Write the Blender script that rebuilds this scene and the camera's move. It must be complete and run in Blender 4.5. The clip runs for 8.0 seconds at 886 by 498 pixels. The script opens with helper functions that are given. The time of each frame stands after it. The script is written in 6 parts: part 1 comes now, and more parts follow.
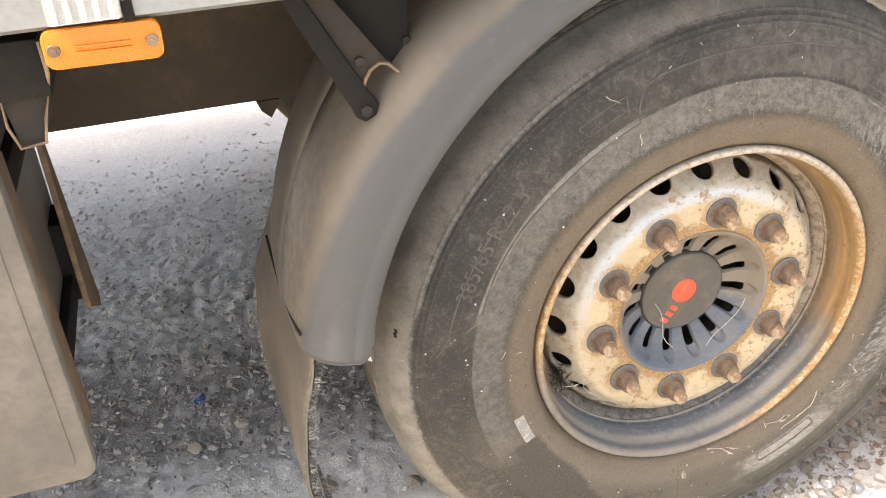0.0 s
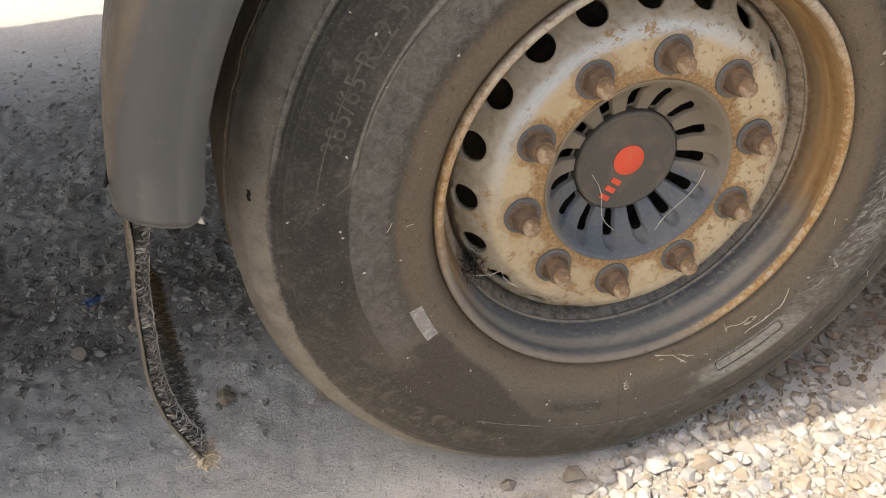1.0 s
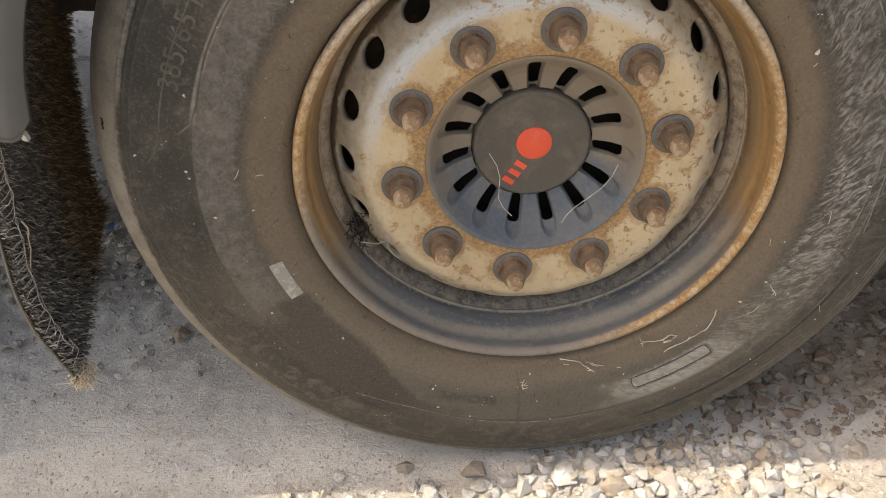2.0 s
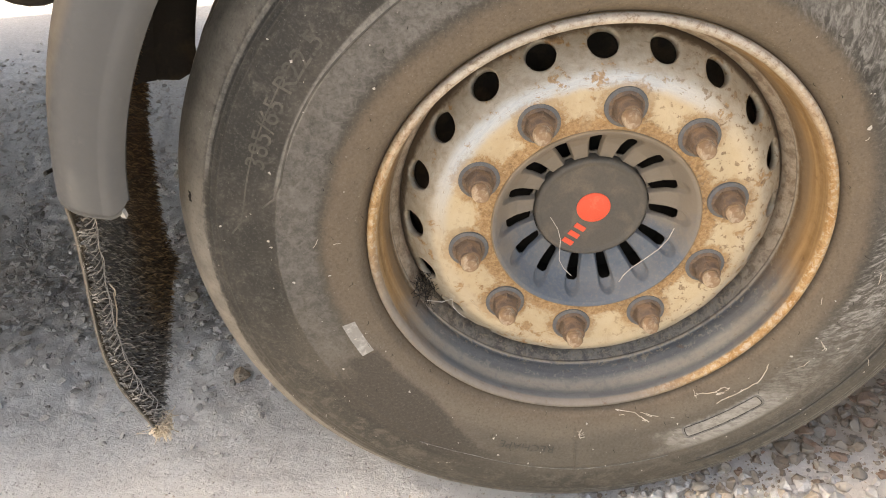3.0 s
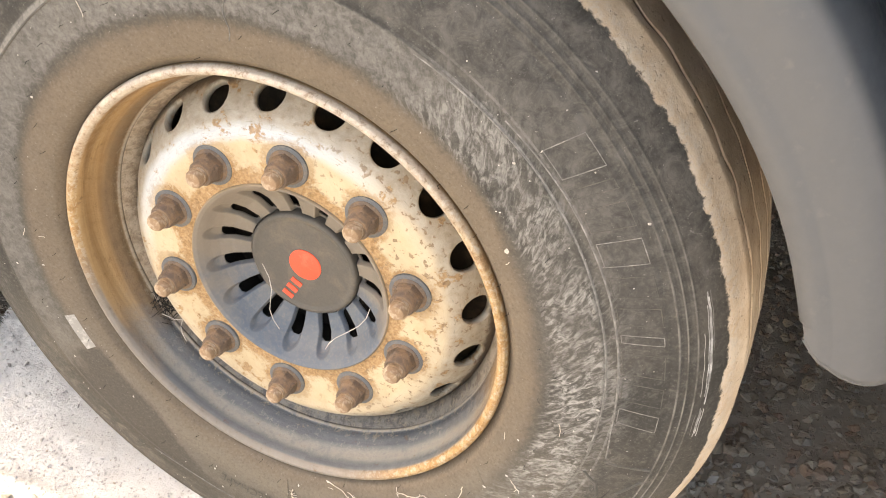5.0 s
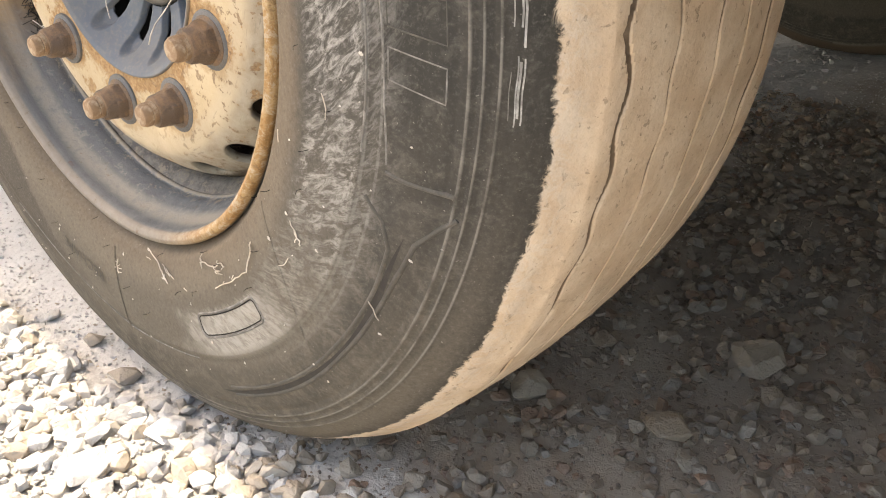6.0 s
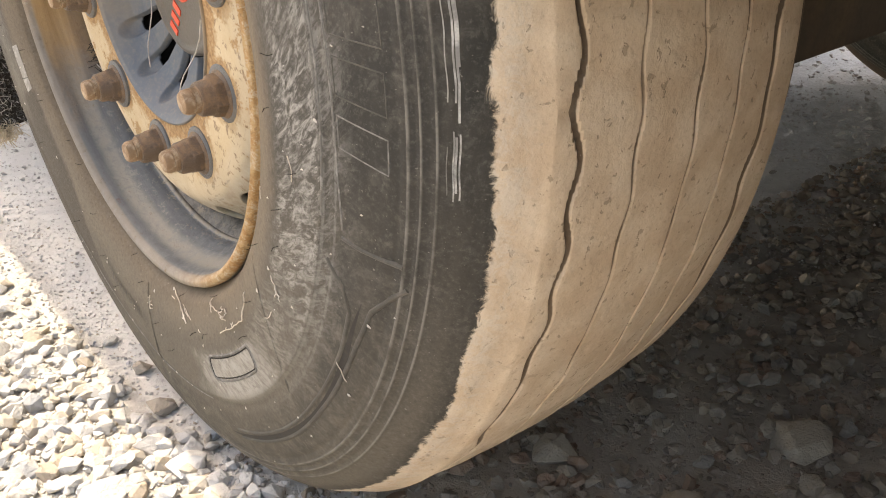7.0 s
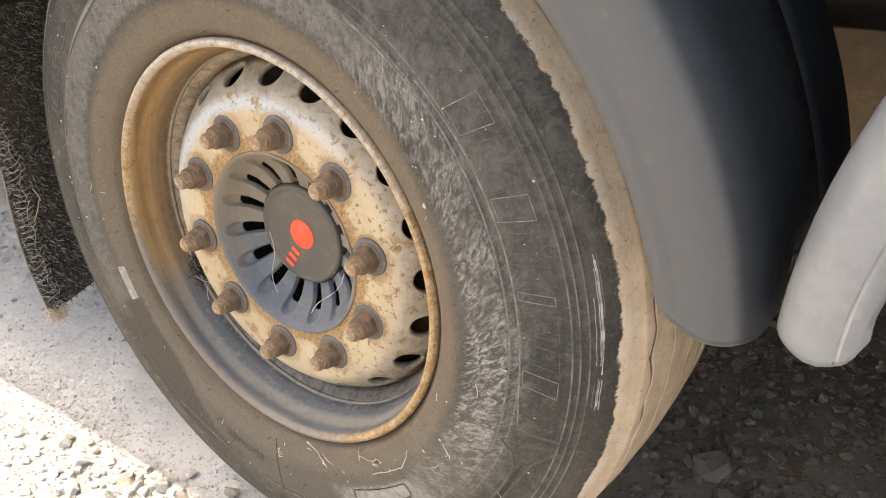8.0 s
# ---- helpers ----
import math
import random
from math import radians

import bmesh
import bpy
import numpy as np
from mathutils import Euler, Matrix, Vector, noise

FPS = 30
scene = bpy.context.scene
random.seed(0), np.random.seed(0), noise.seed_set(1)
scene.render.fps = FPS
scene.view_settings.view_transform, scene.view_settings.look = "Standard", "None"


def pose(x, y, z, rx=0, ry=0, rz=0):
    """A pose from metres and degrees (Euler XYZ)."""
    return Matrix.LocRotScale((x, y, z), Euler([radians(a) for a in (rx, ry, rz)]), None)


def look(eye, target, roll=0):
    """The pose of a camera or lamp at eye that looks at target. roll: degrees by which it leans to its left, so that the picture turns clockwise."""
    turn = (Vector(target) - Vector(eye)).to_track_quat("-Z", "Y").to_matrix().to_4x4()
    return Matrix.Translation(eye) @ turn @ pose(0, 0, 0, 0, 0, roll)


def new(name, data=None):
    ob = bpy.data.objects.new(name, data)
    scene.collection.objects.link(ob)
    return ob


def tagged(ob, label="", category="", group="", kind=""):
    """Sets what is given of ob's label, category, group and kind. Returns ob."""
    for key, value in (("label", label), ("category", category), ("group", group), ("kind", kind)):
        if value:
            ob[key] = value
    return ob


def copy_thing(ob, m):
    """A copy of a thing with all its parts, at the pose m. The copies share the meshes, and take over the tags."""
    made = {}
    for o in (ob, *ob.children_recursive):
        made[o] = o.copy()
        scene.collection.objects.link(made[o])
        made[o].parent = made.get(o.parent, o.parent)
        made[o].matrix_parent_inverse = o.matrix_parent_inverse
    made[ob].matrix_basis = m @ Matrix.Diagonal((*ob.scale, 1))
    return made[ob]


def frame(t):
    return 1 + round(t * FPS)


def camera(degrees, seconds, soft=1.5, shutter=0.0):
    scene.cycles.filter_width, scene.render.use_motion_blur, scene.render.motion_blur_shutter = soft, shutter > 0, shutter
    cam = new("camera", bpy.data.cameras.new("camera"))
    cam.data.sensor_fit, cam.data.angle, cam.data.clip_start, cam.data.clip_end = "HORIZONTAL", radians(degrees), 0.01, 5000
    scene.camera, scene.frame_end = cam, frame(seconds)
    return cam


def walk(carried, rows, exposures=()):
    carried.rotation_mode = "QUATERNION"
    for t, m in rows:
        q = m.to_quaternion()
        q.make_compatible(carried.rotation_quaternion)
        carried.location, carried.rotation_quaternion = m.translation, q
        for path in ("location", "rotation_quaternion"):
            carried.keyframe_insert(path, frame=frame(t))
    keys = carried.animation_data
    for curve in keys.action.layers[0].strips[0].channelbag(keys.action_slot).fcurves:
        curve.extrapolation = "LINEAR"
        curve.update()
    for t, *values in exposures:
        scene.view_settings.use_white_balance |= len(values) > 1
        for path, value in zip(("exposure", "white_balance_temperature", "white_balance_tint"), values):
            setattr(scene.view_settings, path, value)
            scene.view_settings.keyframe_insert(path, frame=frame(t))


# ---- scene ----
cam = camera(53.4, 8.0, 1.0)
PATH = [
    (0, (-0.711, -0.965, 1.367), (-0.2400, 0.6700, 0.3160), -2.8),
    (0.5, (-0.605, -0.901, 1.269), (-0.1470, 0.6900, 0.1470), -2.6),
    (1, (-0.524, -0.843, 1.13), (-0.0825, 0.7158, -0.0422), -2.2),
    (1.5, (-0.271, -0.878, 1.024), (-0.0170, 0.7240, -0.1460), -0.9),
    (1.7, (-0.15, -0.885, 1.039), (-0.0320, 0.7240, -0.1430), -1.1),
    (2.8, (-0.141, -0.896, 1.142), (-0.1426, 0.7341, -0.0167), -2.9),
    (3, (-0.199, -0.894, 1.16), (-0.1983, 0.7351, 0.0003), -3.3),
    (3.5, (-0.176, -0.873, 1.215), (-0.1042, 0.7461, 0.0433), -3.9),
    (4, (0.05, -0.775, 1.246), (0.0437, 0.8511, 0.0813), -1.8),
    (4.5, (0.275, -0.771, 1.242), (-0.0700, 0.8254, 0.0877), -2.7),
    (5, (0.521, -0.676, 1.151), (-0.1400, 0.8358, 0.0210), -2.6),
    (5.2, (0.626, -0.575, 1.042), (-0.1734, 0.8675, -0.0902), -2),
    (6.3, (0.809, -0.315, 0.598), (-0.5038, 0.8873, -0.3143), -2.3),
    (6.5, (0.823, -0.282, 0.604), (-0.5496, 0.8629, -0.2943), -2.4),
    (7, (0.856, -0.271, 0.656), (-0.5631, 0.8198, -0.2362), -3),
    (7.5, (0.852, -0.416, 0.81), (-0.5025, 0.7561, -0.0806), -3.1),
    (8, (0.841, -0.688, 1.055), (-0.2459, 0.7244, 0.1470), -3.3),
]
STOPS = [(0, 1.27), (0.5, 1.06), (1, 0.17), (1.5, -0.08), (1.7, -0.03), (2.8, 0.76), (3, 0.84), (3.5, 0.82), (4, 1.32), (4.5, 1.52), (5, 1.42), (6.5, 1.05), (7, 0.92), (7.5, 0.75), (8, 0.95)]
walk(cam, [(t, look(eye, target, roll)) for t, eye, target, roll in PATH], [(t, stops + 1.04, 7850 if t < 1.2 or t > 7.2 else 8150, 10) for t, stops in STOPS])

# ---- light ----
SUN_FROM = Vector((-0.53, -0.027, 0.85))
world = bpy.data.worlds.new("sky")
scene.world = world
world.use_nodes = True
wt = world.node_tree
sky = wt.nodes.new("ShaderNodeTexSky")
sky.sky_type = "NISHITA"
sky.sun_disc = False
sky.sun_elevation = math.asin(SUN_FROM.normalized().z)
sky.sun_rotation = math.atan2(SUN_FROM.x, SUN_FROM.y)
sky.dust_density = 4.0
wt.links.new(sky.outputs[0], wt.nodes["Background"].inputs[0])
wt.nodes["Background"].inputs[1].default_value = 0.15
sun = new("sun", bpy.data.lights.new("sun", "SUN"))
sun.data.energy, sun.data.angle, sun.data.color = 2.0, radians(0.55), (1.0, 0.975, 0.93)
sun.matrix_world = look(SUN_FROM * 30, (0, 0, 0))

# ---- node helpers ----


def material(name, rough=0.8, metal=0.0, spec=0.4):
    m = bpy.data.materials.new(name)
    m.use_nodes = True
    b = m.node_tree.nodes["Principled BSDF"]
    b.inputs["Roughness"].default_value = rough
    b.inputs["Metallic"].default_value = metal
    b.inputs["Specular IOR Level"].default_value = spec
    return m, m.node_tree, b


def put_in(nt, socket, value):
    if isinstance(value, (int, float)):
        socket.default_value = value
    elif isinstance(value, (tuple, list)):
        socket.default_value = (*value, 1.0) if len(value) == 3 and socket.type == "RGBA" else value
    else:
        nt.links.new(value, socket)


def mth(nt, op, a, b=0.0, c=0.0):
    n = nt.nodes.new("ShaderNodeMath")
    n.operation = op
    for s, v in zip(n.inputs, (a, b, c)):
        put_in(nt, s, v)
    return n.outputs[0]


def ramp(nt, v, lo, hi, a=0.0, b=1.0):
    n = nt.nodes.new("ShaderNodeMapRange")
    n.interpolation_type = "SMOOTHSTEP"
    for s, x in zip(n.inputs, (v, lo, hi, a, b)):
        put_in(nt, s, x)
    return n.outputs[0]


def blend(nt, f, a, b, kind="MIX"):
    n = nt.nodes.new("ShaderNodeMix")
    n.data_type, n.blend_type = "RGBA", kind
    put_in(nt, n.inputs["Factor"], f)
    put_in(nt, n.inputs["A"], a)
    put_in(nt, n.inputs["B"], b)
    return n.outputs["Result"]


def place_of(nt):
    return nt.nodes.new("ShaderNodeTexCoord").outputs["Object"]


def split(nt, v):
    n = nt.nodes.new("ShaderNodeSeparateXYZ")
    nt.links.new(v, n.inputs[0])
    return n.outputs


def join(nt, x, y, z):
    n = nt.nodes.new("ShaderNodeCombineXYZ")
    for s, v in zip(n.inputs, (x, y, z)):
        put_in(nt, s, v)
    return n.outputs[0]


def cloud(nt, v, scale, detail=4.0, rough=0.55, warp=0.0):
    n = nt.nodes.new("ShaderNodeTexNoise")
    nt.links.new(v, n.inputs["Vector"])
    n.inputs["Scale"].default_value, n.inputs["Detail"].default_value = scale, detail
    n.inputs["Roughness"].default_value, n.inputs["Distortion"].default_value = rough, warp
    return n.outputs["Fac"]


def relief(nt, b, height, strength=0.4, distance=0.004):
    n = nt.nodes.new("ShaderNodeBump")
    n.inputs["Strength"].default_value, n.inputs["Distance"].default_value = strength, distance
    nt.links.new(height, n.inputs["Height"])
    nt.links.new(n.outputs[0], b.inputs["Normal"])


def plain_dusty(name, base, dust, amount=0.5, scale=9.0, rough=0.75, metal=0.0, bump=0.15, spec=0.35):
    """A surface with broad dust, fine specks and a slight relief."""
    m, nt, b = material(name, rough, metal, spec)
    p = place_of(nt)
    f = ramp(nt, cloud(nt, p, scale, 5, 0.6, 0.4), 0.62 - 0.35 * amount, 0.85 - 0.35 * amount)
    fine = cloud(nt, p, scale * 14, 3, 0.7)
    col = blend(nt, f, base, dust)
    col = blend(nt, ramp(nt, fine, 0.35, 0.75, 0.0, 0.35), col, tuple(0.6 * c for c in base))
    put_in(nt, b.inputs["Base Color"], col)
    put_in(nt, b.inputs["Roughness"], ramp(nt, f, 0, 1, rough - 0.12, min(1, rough + 0.1)))
    relief(nt, b, fine, bump, 0.002)
    return m


def polar(nt):
    """Radius, angle (from the top, towards +x) and depth round the wheel's axle."""
    p = place_of(nt)
    x, y, z = split(nt, p)
    r = mth(nt, "SQRT", mth(nt, "ADD", mth(nt, "MULTIPLY", x, x), mth(nt, "MULTIPLY", z, z)))
    return p, r, mth(nt, "ARCTAN2", x, z), y


# ---- materials ----


def rubber_material():
    m, nt, b = material("dusty rubber", 0.82, 0, 0.3)
    p, r, a, y = polar(nt)

    def mul(u, v):
        return mth(nt, "MULTIPLY", u, v)

    def between(v, lo0, lo1, hi0, hi1):
        return mul(ramp(nt, v, lo0, lo1), mth(nt, "SUBTRACT", 1.0, ramp(nt, v, hi0, hi1)))

    def shaken(v, n, size):
        return mth(nt, "ADD", v, mul(mth(nt, "SUBTRACT", n, 0.5), size))

    broad = cloud(nt, p, 5.0, 4, 0.6, 0.5)
    mid = cloud(nt, p, 30.0, 5, 0.6, 0.3)
    mottle = cloud(nt, p, 85.0, 5, 0.68, 0.8)
    fine = cloud(nt, p, 160.0, 4, 0.65)
    # wisps lie slantwise across the side, smears run along it
    wisp = join(nt, mth(nt, "ADD", mul(a, 34.0), mul(r, 70.0)), mul(r, 62.0), 0.0)
    hair = join(nt, mth(nt, "ADD", mul(a, 90.0), mul(r, 190.0)), mul(r, 70.0), 3.0)
    smear = join(nt, mul(a, 1.6), mul(r, 30.0), mul(y, 30.0))
    st = mth(nt, "ADD", mul(cloud(nt, wisp, 1.0, 6, 0.7, 1.2), 0.7), mul(cloud(nt, hair, 1.0, 4, 0.65, 1.2), 0.3))
    sm = cloud(nt, smear, 1.0, 4, 0.6)
    col = blend(nt, ramp(nt, sm, 0.35, 0.7), (0.024, 0.023, 0.020), (0.045, 0.041, 0.035))
    col = blend(nt, ramp(nt, broad, 0.45, 0.68, 0.0, 0.6), col, (0.078, 0.069, 0.058))
    smudge = cloud(nt, p, 48.0, 7, 0.74, 0.6)
    col = blend(nt, ramp(nt, smudge, 0.50, 0.70, 0.0, 0.42), col, (0.110, 0.102, 0.089))
    col = blend(nt, ramp(nt, smudge, 0.46, 0.34, 0.0, 0.6), col, (0.026, 0.024, 0.021))
    # even brown dust next to the rim
    rr = shaken(shaken(r, broad, 0.030), mottle, 0.016)
    inner = mth(nt, "SUBTRACT", 1.0, ramp(nt, mth(nt, "ADD", rr, ramp(nt, a, 0.5, 1.0, 0.0, 0.010)), 0.333, 0.358))
    col = blend(nt, mul(inner, ramp(nt, mid, 0.2, 0.7, 0.75, 0.95)), col, (0.133, 0.103, 0.073))
    # chalky mottled ring with a clean outer edge
    edge = shaken(r, mottle, 0.007)
    inside = shaken(shaken(r, mottle, 0.020), st, 0.012)
    ring = mul(ramp(nt, inside, 0.347, 0.361), mth(nt, "SUBTRACT", 1.0, ramp(nt, edge, 0.4005, 0.4035)))
    away = mth(nt, "ABSOLUTE", mth(nt, "SUBTRACT", a, 0.25))
    ring = mul(ring, mth(nt, "SUBTRACT", 1.0, ramp(nt, shaken(away, mottle, 0.2), 2.22, 2.36)))
    patch = mth(nt, "ADD", mul(mottle, 0.55), mth(nt, "ADD", mul(st, 0.3), mul(mid, 0.15)))
    lit = mul(ramp(nt, mth(nt, "ABSOLUTE", mth(nt, "SUBTRACT", a, 0.15)), 0.2, 1.4, 0.85, 0.62), ramp(nt, a, 0.45, 0.9, 1.0, 0.25))
    col = blend(nt, mul(mul(ring, lit), ramp(nt, patch, 0.36, 0.64, 0.25, 1.0)), col, (0.168, 0.157, 0.142))
    # wispy scuffs across the ridges of the rear quarter
    rear = between(a, 0.42, 0.78, 2.25, 2.52)
    scuff = mul(mul(ramp(nt, st, 0.43, 0.62), rear), mth(nt, "MAXIMUM", between(shaken(r, st, 0.030), 0.338, 0.358, 0.4005, 0.4045), mul(between(shaken(r, st, 0.035), 0.345, 0.37, 0.412, 0.446), 0.5)))
    scuff = mul(scuff, ramp(nt, mth(nt, "ADD", mul(mid, 0.6), mul(cloud(nt, p, 14.0, 3, 0.6), 0.4)), 0.36, 0.54, 0.2, 1.0))
    col = blend(nt, mul(scuff, ramp(nt, a, 0.9, 2.0, 0.5, 0.97)), col, (0.315, 0.303, 0.283))
    crest = mul(rear, mth(nt, "MAXIMUM", between(r, 0.4018, 0.4030, 0.4042, 0.4054), between(r, 0.4142, 0.4154, 0.4166, 0.4178)))
    col = blend(nt, mul(crest, ramp(nt, mottle, 0.35, 0.6, 0.05, 0.5)), col, (0.238, 0.230, 0.213))
    fore = between(a, -1.36, -1.28, -0.50, -0.35)
    rub = mth(nt, "MAXIMUM", between(r, 0.3985, 0.4010, 0.4045, 0.4075), mul(between(r, 0.4835, 0.4860, 0.4885, 0.4915), 0.8))
    col = blend(nt, mul(mul(fore, rub), ramp(nt, mottle, 0.3, 0.6, 0.35, 0.85)), col, (0.185, 0.172, 0.152))
    stain = mul(ramp(nt, shaken(a, broad, 0.9), -2.92, -2.68), mth(nt, "SUBTRACT", 1.0, ramp(nt, shaken(a, mid, 0.25), -2.10, -2.02)))
    stain = mul(stain, mul(ramp(nt, mth(nt, "SUBTRACT", rr, ramp(nt, a, -2.35, -2.80, 0.0, 0.062)), 0.321, 0.333), ramp(nt, rr, 0.430, 0.420)))
    # lower half paler brown: light bounced off the ground put into the colour
    low_bounce = mul(ramp(nt, shaken(shaken(mth(nt, "COSINE", a), broad, 0.7), smudge, 0.3), 0.0, -0.75), between(r, 0.30, 0.33, 0.50, 0.52))
    col = blend(nt, mul(low_bounce, 0.65), col, (0.140, 0.120, 0.093))
    col = blend(nt, mul(stain, 0.85), col, (0.056, 0.048, 0.039))
    # dark scrubbed band below the shoulder
    band = between(r, 0.410, 0.428, 0.478, 0.498)
    col = blend(nt, mul(mul(band, ramp(nt, sm, 0.3, 0.7, 0.25, 0.7)), ramp(nt, smudge, 0.62, 0.45)), col, (0.030, 0.029, 0.026))
    # rubbed crests of the moulded lines
    line = between(r, 0.4720, 0.4730, 0.4738, 0.4750)
    for at in (0.4812, 0.4897):
        line = mth(nt, "MAXIMUM", line, between(r, at - 0.0012, at - 0.0003, at + 0.0003, at + 0.0012))
    line = mul(line, ramp(nt, a, 1.0, 1.4, 0.12, 1.0))
    col = blend(nt, mul(line, ramp(nt, mid, 0.36, 0.60, 0.1, 0.75)), col, (0.190, 0.176, 0.155))
    # dusty shoulder at the front, dried mud with a ragged edge on the tread behind
    behind = ramp(nt, a, -0.15, 0.25)
    front = mul(ramp(nt, shaken(r, mottle, 0.016), 0.486, 0.494), mth(nt, "SUBTRACT", 1.0, behind))
    # shoulder dust thins towards the guard, taking in the shade of the arch
    front = mul(front, ramp(nt, shaken(a, mid, 0.3), -1.62, -1.20, 1.0, 0.6))
    col = blend(nt, mul(front, ramp(nt, mid, 0.3, 0.65, 0.55, 0.95)), col, (0.232, 0.207, 0.173))
    pale = mul(between(shaken(r, mid, 0.02), 0.482, 0.49, 0.505, 0.515), ramp(nt, cloud(nt, p, 55.0, 6, 0.78, 1.2), 0.60, 0.68))
    col = blend(nt, mul(pale, mul(ramp(nt, mth(nt, "COSINE", a), 0.0, 0.5), 0.55)), col, (0.279, 0.262, 0.238))
    rag = shaken(shaken(y, cloud(nt, p, 80.0, 6, 0.75, 0.9), 0.015), cloud(nt, p, 24.0, 3, 0.5, 0.3), 0.014)
    rag = mth(nt, "SUBTRACT", rag, mul(mth(nt, "SUBTRACT", 1.0, behind), 0.034))
    mud = mul(ramp(nt, rag, 0.0315, 0.0345), ramp(nt, r, 0.488, 0.500))
    mudcol = blend(nt, ramp(nt, mid, 0.35, 0.7), (0.505, 0.388, 0.275), (0.61, 0.50, 0.378))
    mudcol = blend(nt, ramp(nt, fine, 0.6, 0.8, 0, 0.4), mudcol, (0.26, 0.20, 0.14))
    mudcol = blend(nt, ramp(nt, mottle, 0.58, 0.72, 0, 0.5), mudcol, (0.29, 0.22, 0.155))
    pit = ramp(nt, cloud(nt, p, 130.0, 3, 0.6, 0.3), 0.635, 0.67)
    mudcol = blend(nt, mul(pit, 0.5), mudcol, (0.17, 0.125, 0.085))
    # front mud dimmed: the guard's shadow put into its colour
    mudcol = blend(nt, mul(mth(nt, "SUBTRACT", 1.0, behind), 0.75), mudcol, (0.15, 0.128, 0.102))
    crust = mul(ramp(nt, rag, 0.062, 0.040), ramp(nt, mottle, 0.4, 0.6))
    mudcol = blend(nt, mul(crust, 0.6), mudcol, (0.56, 0.50, 0.42))
    # grooves darken with depth: the shade down in them put into the colour
    off = mth(nt, "DIVIDE", mth(nt, "SUBTRACT", y, 0.181), 0.105)
    crown = mth(nt, "SUBTRACT", 0.5365, mul(mul(off, off), 0.0055))
    low = mth(nt, "SUBTRACT", 1.0, ramp(nt, mth(nt, "SUBTRACT", crown, r), 0.0009, 0.0018))
    gap = mth(nt, "MAXIMUM", ramp(nt, cloud(nt, p, 22.0, 4, 0.6), 0.42, 0.60, 0.7, 1.0), mth(nt, "MAXIMUM", ramp(nt, y, 0.110, 0.100), ramp(nt, y, 0.245, 0.255)))
    mudcol = blend(nt, mul(gap, mul(mth(nt, "SUBTRACT", 1.0, low), ramp(nt, y, 0.074, 0.079))), mudcol, (0.125, 0.088, 0.058))
    col = blend(nt, mul(mud, 0.96), col, mudcol)
    # fine grain
    grain = cloud(nt, p, 260.0, 3, 0.75)
    col = blend(nt, mul(ramp(nt, grain, 0.50, 0.30), mth(nt, "SUBTRACT", 0.28, mul(mud, 0.15))), col, (0.022, 0.020, 0.017))
    col = blend(nt, ramp(nt, grain, 0.50, 0.75, 0.0, 0.2), col, (0.22, 0.205, 0.18))
    # dustier upper rear quarter, pale wash low down behind
    haze = mul(mul(ramp(nt, shaken(a, broad, 0.6), -0.35, 0.25), ramp(nt, a, 1.60, 1.05)), between(r, 0.402, 0.412, 0.520, 0.532))
    col = blend(nt, mul(mul(haze, mth(nt, "SUBTRACT", 1.0, mud)), ramp(nt, smudge, 0.35, 0.62, 0.12, 0.6)), col, (0.104, 0.096, 0.085))
    wash = mul(between(shaken(a, mid, 0.3), 2.30, 2.50, 2.72, 2.92), between(shaken(r, st, 0.02), 0.350, 0.364, 0.394, 0.408))
    col = blend(nt, mul(wash, ramp(nt, st, 0.36, 0.60, 0.35, 0.95)), col, (0.325, 0.305, 0.272))
    # specks
    speck = ramp(nt, cloud(nt, p, 420.0, 2, 0.5), 0.71, 0.77)
    col = blend(nt, mul(speck, 0.45), col, (0.328, 0.303, 0.271))
    put_in(nt, b.inputs["Base Color"], col)
    h = mth(nt, "ADD", mul(fine, 0.5), mul(mul(patch, ring), 0.5))
    h = mth(nt, "ADD", h, mul(mth(nt, "SUBTRACT", mul(mid, 1.2), mul(pit, 0.8)), mud))
    relief(nt, b, mth(nt, "ADD", h, mul(smudge, 0.7)), 0.45, 0.0025)
    return m


